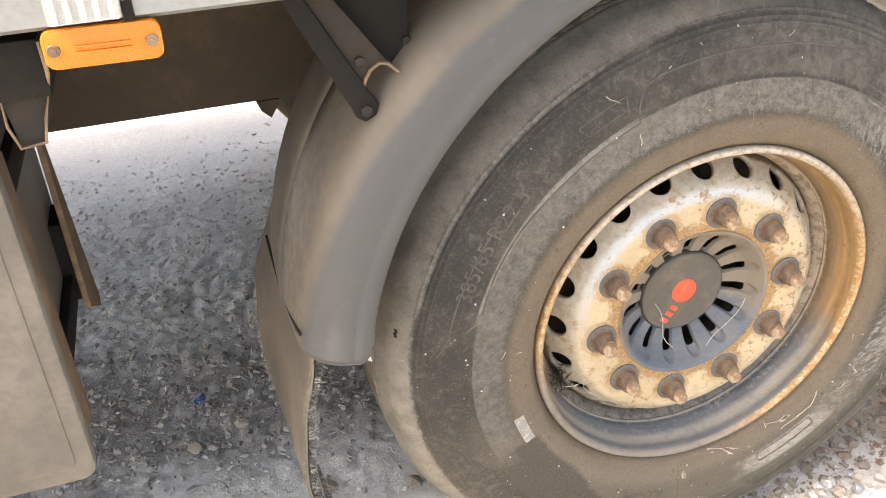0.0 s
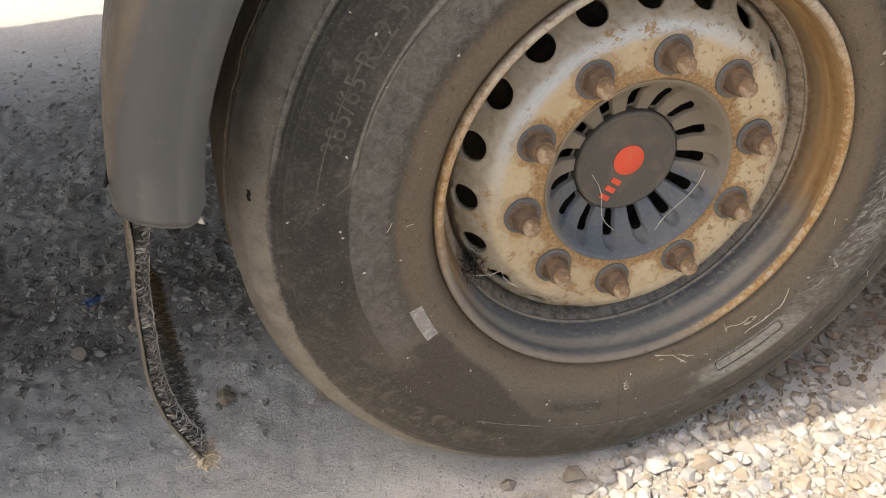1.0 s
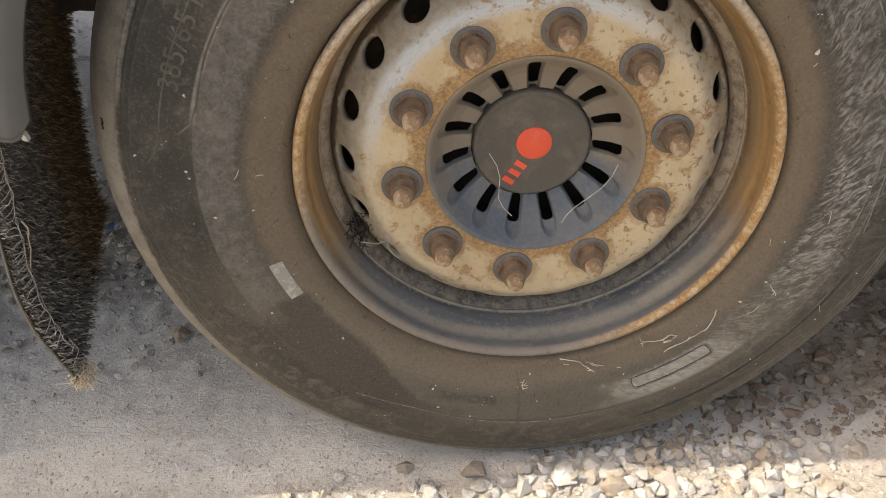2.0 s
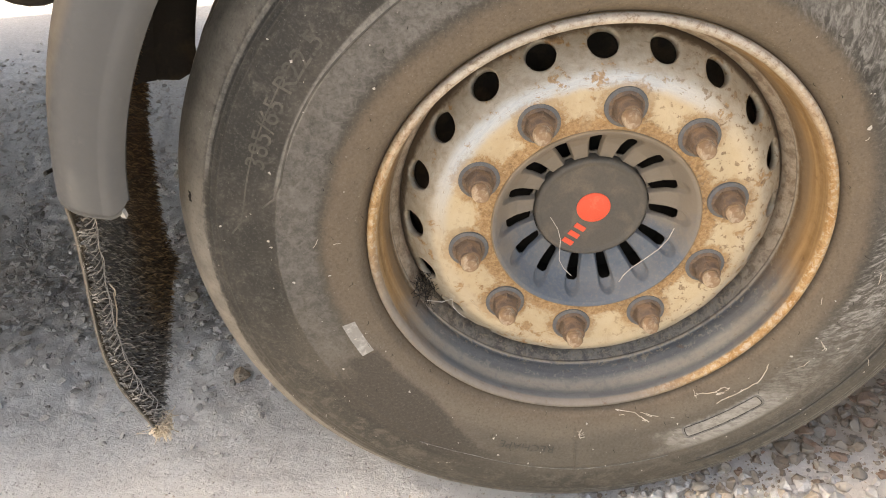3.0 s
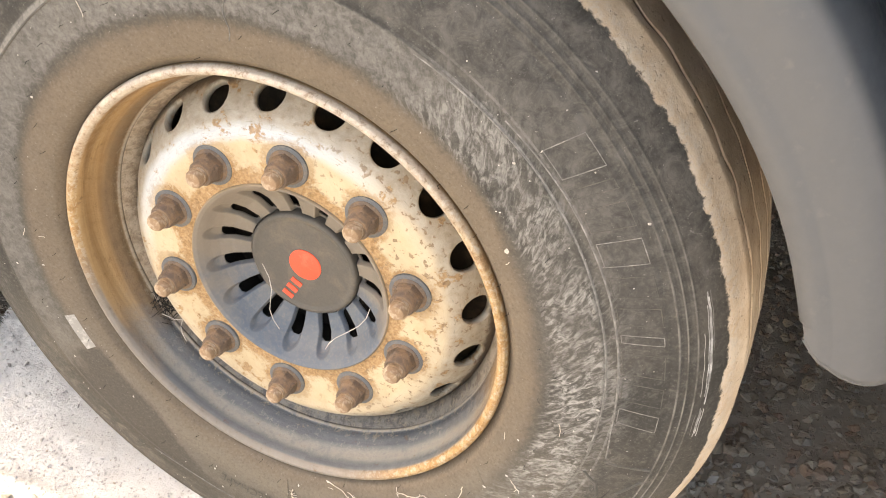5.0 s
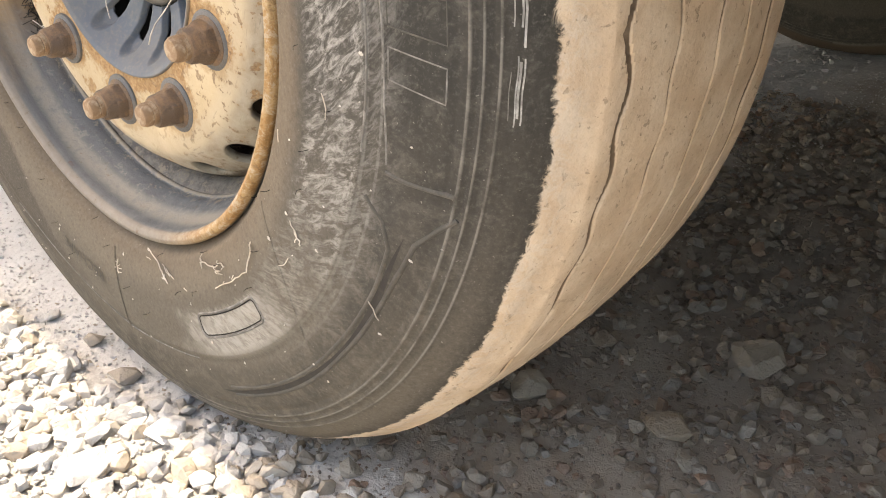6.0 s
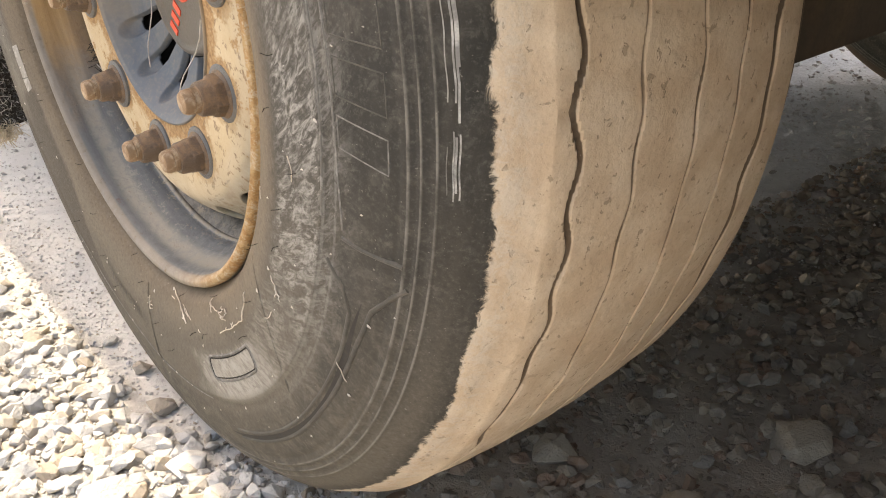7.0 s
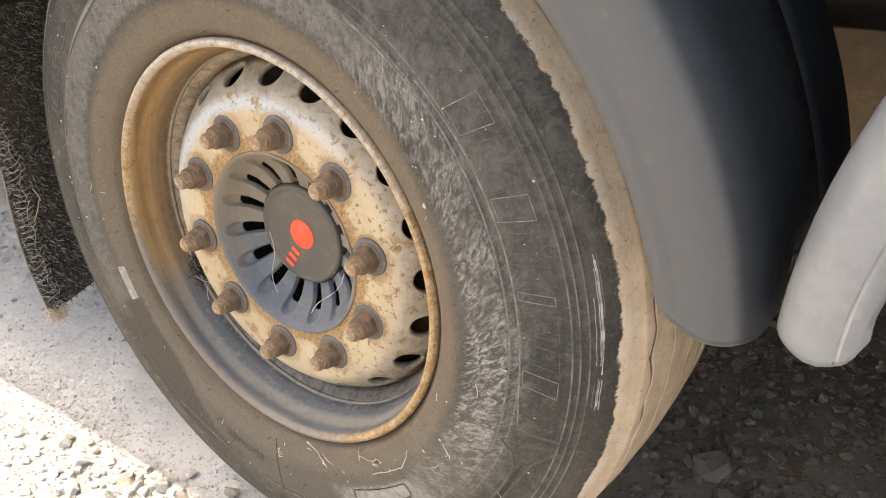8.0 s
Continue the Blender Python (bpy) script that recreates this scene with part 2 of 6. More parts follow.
def paint_material():
    """Cream wheel paint, rusted round the nuts and in blotches."""
    m, nt, b = material("rusty cream paint", 0.6, 0, 0.4)
    p, r, a, y = polar(nt)
    big = cloud(nt, p, 16.0, 6, 0.65, 0.5)
    mid = cloud(nt, p, 60.0, 6, 0.7, 0.4)
    fine = cloud(nt, p, 230.0, 4, 0.7)
    turn = mth(nt, "SUBTRACT", a, radians(9.0))
    near = mth(nt, "SUBTRACT", mth(nt, "WRAP", turn, radians(18), radians(-18)), 0.0)
    d = mth(nt, "SQRT", mth(nt, "ADD", mth(nt, "POWER", mth(nt, "SUBTRACT", r, 0.1665), 2.0), mth(nt, "POWER", mth(nt, "MULTIPLY", near, 0.1675), 2.0)))
    lace = cloud(nt, p, 150.0, 5, 0.75, 0.5)
    d = mth(nt, "ADD", d, mth(nt, "MULTIPLY", mth(nt, "SUBTRACT", mid, 0.5), 0.035))
    d = mth(nt, "ADD", d, mth(nt, "MULTIPLY", mth(nt, "SUBTRACT", lace, 0.5), 0.022))
    round_nut = mth(nt, "MULTIPLY", mth(nt, "SUBTRACT", 1.0, ramp(nt, d, 0.0300, 0.0370)), ramp(nt, mth(nt, "ADD", big, mth(nt, "MULTIPLY", mth(nt, "SUBTRACT", 0.1665, r), 6.0)), 0.30, 0.56, 0.45, 1.0))
    bore = mth(nt, "SUBTRACT", 1.0, ramp(nt, mth(nt, "ADD", r, mth(nt, "MULTIPLY", mth(nt, "SUBTRACT", mid, 0.5), 0.04)), 0.149, 0.158))
    blot = ramp(nt, mth(nt, "ADD", mth(nt, "MULTIPLY", big, 0.45), mth(nt, "MULTIPLY", mid, 0.55)), 0.565, 0.60)
    rust = mth(nt, "MAXIMUM", mth(nt, "MAXIMUM", round_nut, bore), mth(nt, "MULTIPLY", blot, 0.85))
    cream = blend(nt, ramp(nt, big, 0.35, 0.65), (0.475, 0.385, 0.252), (0.425, 0.325, 0.198))
    along = join(nt, mth(nt, "MULTIPLY", a, 9.0), mth(nt, "MULTIPLY", r, 330.0), 0.0)
    scratch = cloud(nt, along, 1.0, 5, 0.7, 0.6)
    sr = mth(nt, "ADD", r, mth(nt, "MULTIPLY", mth(nt, "SUBTRACT", big, 0.5), 0.02))
    bare = mth(nt, "MULTIPLY", ramp(nt, sr, 0.186, 0.200), ramp(nt, mth(nt, "COSINE", mth(nt, "ADD", a, 0.35)), 0.2, 0.9, 0.1, 0.95))
    cream = blend(nt, bare, cream, blend(nt, ramp(nt, scratch, 0.35, 0.65), (0.385, 0.420, 0.445), (0.475, 0.495, 0.500)))
    cream = blend(nt, ramp(nt, sr, 0.205, 0.218, 0.0, 0.92), cream, blend(nt, ramp(nt, mid, 0.35, 0.65), (0.378, 0.335, 0.267), (0.284, 0.237, 0.172)))
    cream = blend(nt, mth(nt, "MULTIPLY", ramp(nt, scratch, 0.60, 0.66, 0.0, 0.6), ramp(nt, sr, 0.19, 0.20)), cream, (0.215, 0.181, 0.142))
    rustcol = blend(nt, ramp(nt, fine, 0.3, 0.7), (0.24, 0.138, 0.060), (0.39, 0.252, 0.128))
    rustcol = blend(nt, ramp(nt, lace, 0.55, 0.66, 0, 0.7), rustcol, (0.146, 0.086, 0.047))
    rustcol = blend(nt, ramp(nt, lace, 0.42, 0.34, 0, 0.6), rustcol, (0.473, 0.361, 0.232))
    col = blend(nt, rust, cream, rustcol)
    spots = mth(nt, "MULTIPLY", ramp(nt, cloud(nt, p, 120.0, 3, 0.6, 0.3), 0.585, 0.635), ramp(nt, mth(nt, "SINE", a), -0.2, 0.9, 0.22, 1.0))
    col = blend(nt, mth(nt, "MULTIPLY", spots, 0.85), col, blend(nt, ramp(nt, fine, 0.4, 0.6), (0.150, 0.096, 0.056), (0.250, 0.168, 0.096)))
    grime = ramp(nt, cloud(nt, p, 34.0, 5, 0.7, 0.8), 0.55, 0.75, 0.0, 0.45)
    col = blend(nt, grime, col, (0.344, 0.258, 0.163))
    # disc edge darkened for the shadow in the gap to the rim
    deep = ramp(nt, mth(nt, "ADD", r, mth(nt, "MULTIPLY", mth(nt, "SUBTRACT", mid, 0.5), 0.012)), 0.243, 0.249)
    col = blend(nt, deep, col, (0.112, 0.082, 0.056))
    put_in(nt, b.inputs["Base Color"], col)
    put_in(nt, b.inputs["Roughness"], ramp(nt, rust, 0, 1, 0.5, 0.9))
    relief(nt, b, mth(nt, "ADD", mth(nt, "MULTIPLY", rust, 0.5), fine), 0.4, 0.0015)
    return m


def rim_material():
    """Steel rim: rusty lip, ochre dust on its upper inside with bounced light put in, grey below."""
    m, nt, b = material("rusty rim steel", 0.62, 0.15, 0.4)
    p, r, a, y = polar(nt)
    along = join(nt, mth(nt, "MULTIPLY", a, 1.2), mth(nt, "MULTIPLY", y, 70.0), mth(nt, "MULTIPLY", r, 70.0))
    big, mid, fine = cloud(nt, p, 13.0, 5, 0.6, 0.4), cloud(nt, p, 70.0, 6, 0.72, 0.3), cloud(nt, p, 260.0, 4, 0.7)
    lay = cloud(nt, along, 1.0, 4, 0.6, 0.3)
    side = ramp(nt, mth(nt, "ADD", mth(nt, "ABSOLUTE", a), mth(nt, "MULTIPLY", mth(nt, "SUBTRACT", big, 0.5), 0.8)), 1.75, 2.35)
    wave = mth(nt, "ADD", y, mth(nt, "MULTIPLY", mth(nt, "SUBTRACT", big, 0.5), 0.012))
    ochre = blend(nt, ramp(nt, lay, 0.3, 0.7), (0.215, 0.125, 0.053), (0.35, 0.225, 0.108))
    # ochre turns darker with depth: the wall's curvature shading, painted in
    ochre = blend(nt, ramp(nt, wave, 0.036, 0.050, 0.0, 0.8), ochre, blend(nt, ramp(nt, mid, 0.35, 0.65), (0.120, 0.080, 0.048), (0.190, 0.130, 0.080)))
    grey = blend(nt, ramp(nt, lay, 0.25, 0.75), (0.074, 0.082, 0.091), (0.124, 0.129, 0.134))
    # pale band: the highlight along the gutter's curve, painted in
    dusty = mth(nt, "MULTIPLY", ramp(nt, wave, 0.016, 0.028), ramp(nt, wave, 0.046, 0.034))
    grey = blend(nt, mth(nt, "MULTIPLY", dusty, ramp(nt, mid, 0.3, 0.6, 0.35, 0.85)), grey, (0.265, 0.245, 0.208))
    col = blend(nt, side, ochre, grey)
    # crusted band behind the hump, with a rubbed pale edge
    band = blend(nt, ramp(nt, mid, 0.38, 0.58), (0.215, 0.160, 0.112), (0.42, 0.345, 0.265))
    band = blend(nt, mth(nt, "MULTIPLY", side, 0.8), band, blend(nt, ramp(nt, mid, 0.4, 0.6), (0.062, 0.064, 0.067), (0.165, 0.158, 0.146)))
    col = blend(nt, ramp(nt, y, 0.069, 0.071), col, band)
    # deep end darkened: shadow of the gap behind the band
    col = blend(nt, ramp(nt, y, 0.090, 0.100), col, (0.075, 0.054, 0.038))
    hump = mth(nt, "MULTIPLY", ramp(nt, y, 0.0646, 0.0660), ramp(nt, y, 0.0705, 0.0690))
    col = blend(nt, mth(nt, "MULTIPLY", hump, ramp(nt, mid, 0.35, 0.55, 0.25, 0.9)), col, (0.335, 0.290, 0.235))
    lip = mth(nt, "MULTIPLY", mth(nt, "SUBTRACT", 1.0, ramp(nt, y, 0.007, 0.012)), ramp(nt, r, 0.2795, 0.2815))
    lipcol = blend(nt, ramp(nt, cloud(nt, p, 38.0, 6, 0.75, 0.4), 0.38, 0.66), (0.30, 0.165, 0.060), (0.41, 0.285, 0.150))
    lipcol = blend(nt, ramp(nt, mth(nt, "COSINE", a), 0.2, 0.9, 0, 0.65), lipcol, (0.40, 0.385, 0.355))
    flake = cloud(nt, p, 110.0, 6, 0.8, 0.4)
    lipcol = blend(nt, ramp(nt, flake, 0.50, 0.60, 0, 0.55), lipcol, (0.492, 0.443, 0.361))
    lipcol = blend(nt, ramp(nt, flake, 0.47, 0.38, 0, 0.6), lipcol, (0.164, 0.094, 0.045))
    lipcol = blend(nt, ramp(nt, mth(nt, "COSINE", mth(nt, "SUBTRACT", a, 0.55)), -0.35, -0.80, 0, 0.92), lipcol, (0.185, 0.168, 0.148))
    col = blend(nt, lip, col, lipcol)
    crud = mth(nt, "MULTIPLY", ramp(nt, mth(nt, "ADD", y, mth(nt, "MULTIPLY", mth(nt, "SUBTRACT", mid, 0.5), 0.03)), 0.052, 0.064), ramp(nt, flake, 0.53, 0.58))
    scab = mth(nt, "MULTIPLY", ramp(nt, flake, 0.55, 0.60, 0.0, 0.5), mth(nt, "MULTIPLY", side, ramp(nt, y, 0.012, 0.03)))
    col = blend(nt, scab, col, (0.24, 0.22, 0.19))
    col = blend(nt, mth(nt, "MULTIPLY", crud, 0.6), col, (0.279, 0.230, 0.164))
    col = blend(nt, ramp(nt, mid, 0.60, 0.70, 0.0, 0.5), col, (0.123, 0.070, 0.037))
    put_in(nt, b.inputs["Base Color"], col)
    put_in(nt, b.inputs["Roughness"], ramp(nt, mid, 0.3, 0.7, 0.45, 0.8))
    relief(nt, b, mth(nt, "ADD", fine, mid), 0.35, 0.0015)
    return m


def cap_material():
    m, nt, b = material("dusty blue-grey plastic", 0.6, 0, 0.4)
    p, r, a, y = polar(nt)
    big, fine = cloud(nt, p, 20.0, 5, 0.6, 0.5), cloud(nt, p, 220.0, 4, 0.7)
    base = blend(nt, ramp(nt, big, 0.35, 0.65), (0.080, 0.098, 0.122), (0.112, 0.120, 0.130))
    top = ramp(nt, mth(nt, "ADD", mth(nt, "COSINE", a), mth(nt, "MULTIPLY", mth(nt, "SUBTRACT", big, 0.5), 1.2)), -0.65, 0.15)
    col = blend(nt, mth(nt, "MULTIPLY", top, 0.95), base, (0.182, 0.150, 0.115))
    outer = mth(nt, "MULTIPLY", ramp(nt, r, 0.1325, 0.1355), ramp(nt, mth(nt, "COSINE", a), -0.95, -0.3, 0.2, 0.8))
    col = blend(nt, outer, col, blend(nt, ramp(nt, big, 0.35, 0.65), (0.205, 0.145, 0.085), (0.275, 0.205, 0.135)))
    col = blend(nt, ramp(nt, fine, 0.45, 0.75, 0, 0.4), col, (0.213, 0.184, 0.148))
    put_in(nt, b.inputs["Base Color"], col)
    relief(nt, b, fine, 0.2, 0.001)
    return m


def ground_material():
    m, nt, b = material("packed dusty soil", 0.95, 0, 0.2)
    p = place_of(nt)
    big, mid = cloud(nt, p, 2.2, 5, 0.6, 0.5), cloud(nt, p, 14.0, 6, 0.65, 0.3)
    fine, grit = cloud(nt, p, 90.0, 5, 0.7), cloud(nt, p, 420.0, 3, 0.7)
    col = blend(nt, ramp(nt, big, 0.3, 0.7), (0.61, 0.585, 0.55), (0.68, 0.66, 0.63))
    col = blend(nt, ramp(nt, mid, 0.40, 0.72, 0.0, 0.4), col, (0.56, 0.52, 0.48))
    col = blend(nt, ramp(nt, fine, 0.45, 0.75, 0.0, 0.5), col, (0.74, 0.71, 0.67))
    col = blend(nt, ramp(nt, grit, 0.56, 0.74, 0.0, 0.5), col, (0.44, 0.41, 0.38))
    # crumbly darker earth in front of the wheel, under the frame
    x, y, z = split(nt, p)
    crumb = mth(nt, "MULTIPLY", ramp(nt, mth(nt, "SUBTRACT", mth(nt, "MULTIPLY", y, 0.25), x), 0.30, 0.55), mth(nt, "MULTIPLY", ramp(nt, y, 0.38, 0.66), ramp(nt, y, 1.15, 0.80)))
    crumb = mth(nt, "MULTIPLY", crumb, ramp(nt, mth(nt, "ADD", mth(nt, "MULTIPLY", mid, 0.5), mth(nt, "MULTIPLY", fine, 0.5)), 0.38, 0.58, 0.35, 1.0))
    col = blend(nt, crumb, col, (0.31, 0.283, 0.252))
    # greyer ground towards the far side
    col = blend(nt, ramp(nt, mth(nt, "ADD", y, mth(nt, "MULTIPLY", big, 0.6)), 1.2, 1.9, 0.0, 0.85), col, blend(nt, ramp(nt, fine, 0.35, 0.7), (0.46, 0.455, 0.45), (0.60, 0.595, 0.59)))
    # stony bed along the trailer's side, darkened to hold down the sunlight on it
    bed = ramp(nt, mth(nt, "ADD", y, mth(nt, "MULTIPLY", mth(nt, "SUBTRACT", mid, 0.5), 0.1)), 0.03, -0.06)
    col = blend(nt, mth(nt, "MULTIPLY", bed, 0.8), col, blend(nt, ramp(nt, fine, 0.4, 0.65), (0.36, 0.325, 0.28), (0.54, 0.505, 0.45)))
    # browner earth behind the wheel, darkened further in for the shade under the trailer
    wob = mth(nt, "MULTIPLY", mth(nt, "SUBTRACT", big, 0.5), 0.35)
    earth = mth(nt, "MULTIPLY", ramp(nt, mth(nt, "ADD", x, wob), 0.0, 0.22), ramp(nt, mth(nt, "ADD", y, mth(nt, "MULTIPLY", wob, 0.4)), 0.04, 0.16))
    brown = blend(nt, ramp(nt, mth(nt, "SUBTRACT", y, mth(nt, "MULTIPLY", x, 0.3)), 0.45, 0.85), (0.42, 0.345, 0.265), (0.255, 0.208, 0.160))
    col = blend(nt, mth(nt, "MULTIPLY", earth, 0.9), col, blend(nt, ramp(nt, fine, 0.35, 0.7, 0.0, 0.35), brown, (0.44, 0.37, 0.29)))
    put_in(nt, b.inputs["Base Color"], col)
    relief(nt, b, mth(nt, "ADD", mth(nt, "MULTIPLY", fine, 1.0), mth(nt, "MULTIPLY", grit, 0.4)), 0.8, 0.006)
    return m


def stone_material(name, shades, single):
    """Stones of several shades, each stone of one, with mottling. single: stones that are objects of their own."""
    m, nt, b = material(name, 0.92, 0, 0.25)
    if single:
        pick = nt.nodes.new("ShaderNodeObjectInfo").outputs["Random"]
    else:
        pick = nt.nodes.new("ShaderNodeNewGeometry").outputs["Random Per Island"]
    cr = nt.nodes.new("ShaderNodeValToRGB")
    cr.color_ramp.interpolation = "CONSTANT"
    while len(cr.color_ramp.elements) < len(shades):
        cr.color_ramp.elements.new(1.0)
    for n, shade in enumerate(shades):
        cr.color_ramp.elements[n].position = n / len(shades)
        cr.color_ramp.elements[n].color = (*shade, 1)
    nt.links.new(pick, cr.inputs[0])
    g = nt.nodes.new("ShaderNodeNewGeometry").outputs["Position"]
    fine, mid = cloud(nt, g, 320.0, 4, 0.7), cloud(nt, g, 70.0, 4, 0.6)
    col = blend(nt, ramp(nt, mid, 0.35, 0.7, 0.0, 0.3), cr.outputs[0], (0.36, 0.32, 0.28))
    col = blend(nt, ramp(nt, fine, 0.55, 0.75, 0.0, 0.4), col, (0.22, 0.20, 0.18))
    put_in(nt, b.inputs["Base Color"], col)
    relief(nt, b, mth(nt, "ADD", fine, mth(nt, "MULTIPLY", mid, 2.0)), 0.7, 0.004)
    return m


def bristle_material():
    """Plastic bristles, each of its own shade, dusty grey near the edge and earth-brown further in, lightened there for
    light coming through.
    """
    m, nt, b = material("dusty bristle", 0.85, 0, 0.3)
    pick = nt.nodes.new("ShaderNodeNewGeometry").outputs["Random Per Island"]
    p = place_of(nt)
    x, y, z = split(nt, p)
    grey = blend(nt, ramp(nt, pick, 0.55, 1.0), (0.115, 0.104, 0.092), (0.42, 0.38, 0.33))
    brown = blend(nt, ramp(nt, pick, 0.5, 1.0), (0.125, 0.088, 0.056), (0.44, 0.29, 0.155))
    inward = mth(nt, "ADD", y, mth(nt, "MULTIPLY", mth(nt, "SUBTRACT", cloud(nt, p, 9.0, 4, 0.6), 0.5), 0.3))
    put_in(nt, b.inputs["Base Color"], blend(nt, ramp(nt, inward, 0.10, 0.26), grey, brown))
    return m


M_RUBBER, M_PAINT, M_RIM, M_CAP, M_GROUND = rubber_material(), paint_material(), rim_material(), cap_material(), ground_material()
M_NUT = plain_dusty("rusty dusty nut steel", (0.118, 0.084, 0.062), (0.230, 0.148, 0.090), 0.5, 60, 0.65, 0.2, 0.4)
M_WASHER = plain_dusty("grey dusty washer steel", (0.115, 0.117, 0.121), (0.205, 0.178, 0.148), 0.4, 60, 0.65, 0.2, 0.4)
M_STUD = plain_dusty("rust-brown stud steel", (0.25, 0.16, 0.095), (0.46, 0.37, 0.27), 0.5, 90, 0.75, 0.15, 0.4)
M_DARK = plain_dusty("dark brake iron", (0.018, 0.015, 0.012), (0.042, 0.033, 0.025), 0.4, 20, 0.85)
M_DRUM = plain_dusty("brown dusty brake drum", (0.050, 0.037, 0.026), (0.120, 0.088, 0.060), 0.5, 30, 0.9)
M_DISC = plain_dusty("dark dusty plastic", (0.082, 0.074, 0.064), (0.132, 0.110, 0.086), 0.5, 24, 0.55)
M_RED = plain_dusty("faded red print", (0.72, 0.09, 0.045), (0.68, 0.16, 0.09), 0.35, 60, 0.6, bump=0.05)
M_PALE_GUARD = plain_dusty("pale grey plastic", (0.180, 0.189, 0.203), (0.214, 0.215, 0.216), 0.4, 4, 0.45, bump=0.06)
M_MAT = plain_dusty("dirty black mat", (0.035, 0.03, 0.025), (0.10, 0.075, 0.05), 0.45, 14, 0.95)
M_BRISTLE = bristle_material()
M_FLAP = plain_dusty("brown dusty flap mat", (0.055, 0.042, 0.030), (0.13, 0.095, 0.062), 0.5, 14, 0.95)
M_STRAW = plain_dusty("dry straw", (0.52, 0.43, 0.31), (0.64, 0.56, 0.45), 0.5, 40, 0.85)
M_FLECK = plain_dusty("pale dried fleck", (0.42, 0.38, 0.33), (0.58, 0.54, 0.49), 0.5, 60, 0.9)
M_SEAM = plain_dusty("rubbed rubber ridge", (0.062, 0.057, 0.049), (0.115, 0.105, 0.090), 0.5, 45, 0.85)
M_SCUFF = plain_dusty("grey rubbed rubber", (0.13, 0.122, 0.112), (0.27, 0.255, 0.235), 0.5, 90, 0.9)
M_SCRAPE = plain_dusty("pale scraped rubber", (0.20, 0.192, 0.182), (0.46, 0.445, 0.42), 0.6, 70, 0.85)
M_CHALK = plain_dusty("worn white chalk", (0.25, 0.237, 0.218), (0.40, 0.38, 0.35), 0.5, 120, 0.95)
M_FRAME = plain_dusty("dusty brown chassis paint", (0.070, 0.051, 0.036), (0.125, 0.091, 0.062), 0.5, 6, 0.75, 0.0, 0.3)
# M_STAY: brown steel, darkened for the shade on the stay's web
M_STAY = plain_dusty("dark brown bracket steel", (0.017, 0.013, 0.010), (0.036, 0.027, 0.020), 0.5, 20, 0.8, 0.0, 0.3)
M_HANGER = plain_dusty("caked brown mud steel", (0.281, 0.200, 0.128), (0.391, 0.293, 0.196), 0.55, 12, 0.85, 0.0, 0.5)
M_RAIL = plain_dusty("grey-white painted aluminium", (0.27, 0.28, 0.285), (0.20, 0.19, 0.175), 0.35, 7, 0.5, 0.25, 0.15)
M_BOX = plain_dusty("dusty grey-brown box steel", (0.132, 0.117, 0.099), (0.192, 0.167, 0.138), 0.55, 4, 0.7, 0.0, 0.15)
M_EDGE = plain_dusty("rust-brown bare edge", (0.18, 0.12, 0.075), (0.30, 0.21, 0.13), 0.5, 30, 0.8, 0.1, 0.4)
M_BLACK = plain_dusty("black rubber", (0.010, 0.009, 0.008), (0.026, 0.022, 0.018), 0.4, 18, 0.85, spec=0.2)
M_DECK = plain_dusty("dusty underside boards", (0.20, 0.175, 0.15), (0.28, 0.245, 0.205), 0.5, 3, 0.9)
M_GROOVE = plain_dusty("dark rubber groove", (0.030, 0.027, 0.024), (0.062, 0.054, 0.045), 0.5, 60, 0.9)
M_ROOT = plain_dusty("pale dry rootlet", (0.46, 0.40, 0.33), (0.62, 0.57, 0.50), 0.5, 60, 0.9)
M_BLUE = plain_dusty("blue-white plastic film", (0.10, 0.17, 0.36), (0.62, 0.66, 0.72), 0.5, 60, 0.35)


def shell_material():
    """Arch plastic: caked with brown dust in front; little dust behind, where shade is put in as near-black."""
    m, nt, b = material("dusty arch plastic", 0.8, 0, 0.2)
    p = place_of(nt)
    x, y, z = split(nt, p)
    big, fine = cloud(nt, p, 7.0, 5, 0.6, 0.4), cloud(nt, p, 100.0, 4, 0.7)
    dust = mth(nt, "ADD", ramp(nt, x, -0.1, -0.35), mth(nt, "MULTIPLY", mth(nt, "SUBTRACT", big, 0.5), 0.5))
    # undusted plastic of the rear half, darkened for the shade between the guards
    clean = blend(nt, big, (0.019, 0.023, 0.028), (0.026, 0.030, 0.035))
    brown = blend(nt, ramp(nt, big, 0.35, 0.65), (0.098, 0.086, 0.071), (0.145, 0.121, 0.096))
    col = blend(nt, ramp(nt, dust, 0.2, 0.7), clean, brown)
    speck = mth(nt, "MULTIPLY", ramp(nt, fine, 0.5, 0.8, 0, 0.3), ramp(nt, x, 0.1, -0.2, 0.1, 1.0))
    col = blend(nt, speck, col, (0.16, 0.138, 0.11))
    put_in(nt, b.inputs["Base Color"], col)
    relief(nt, b, fine, 0.15, 0.002)
    return m


M_SHELL = shell_material()


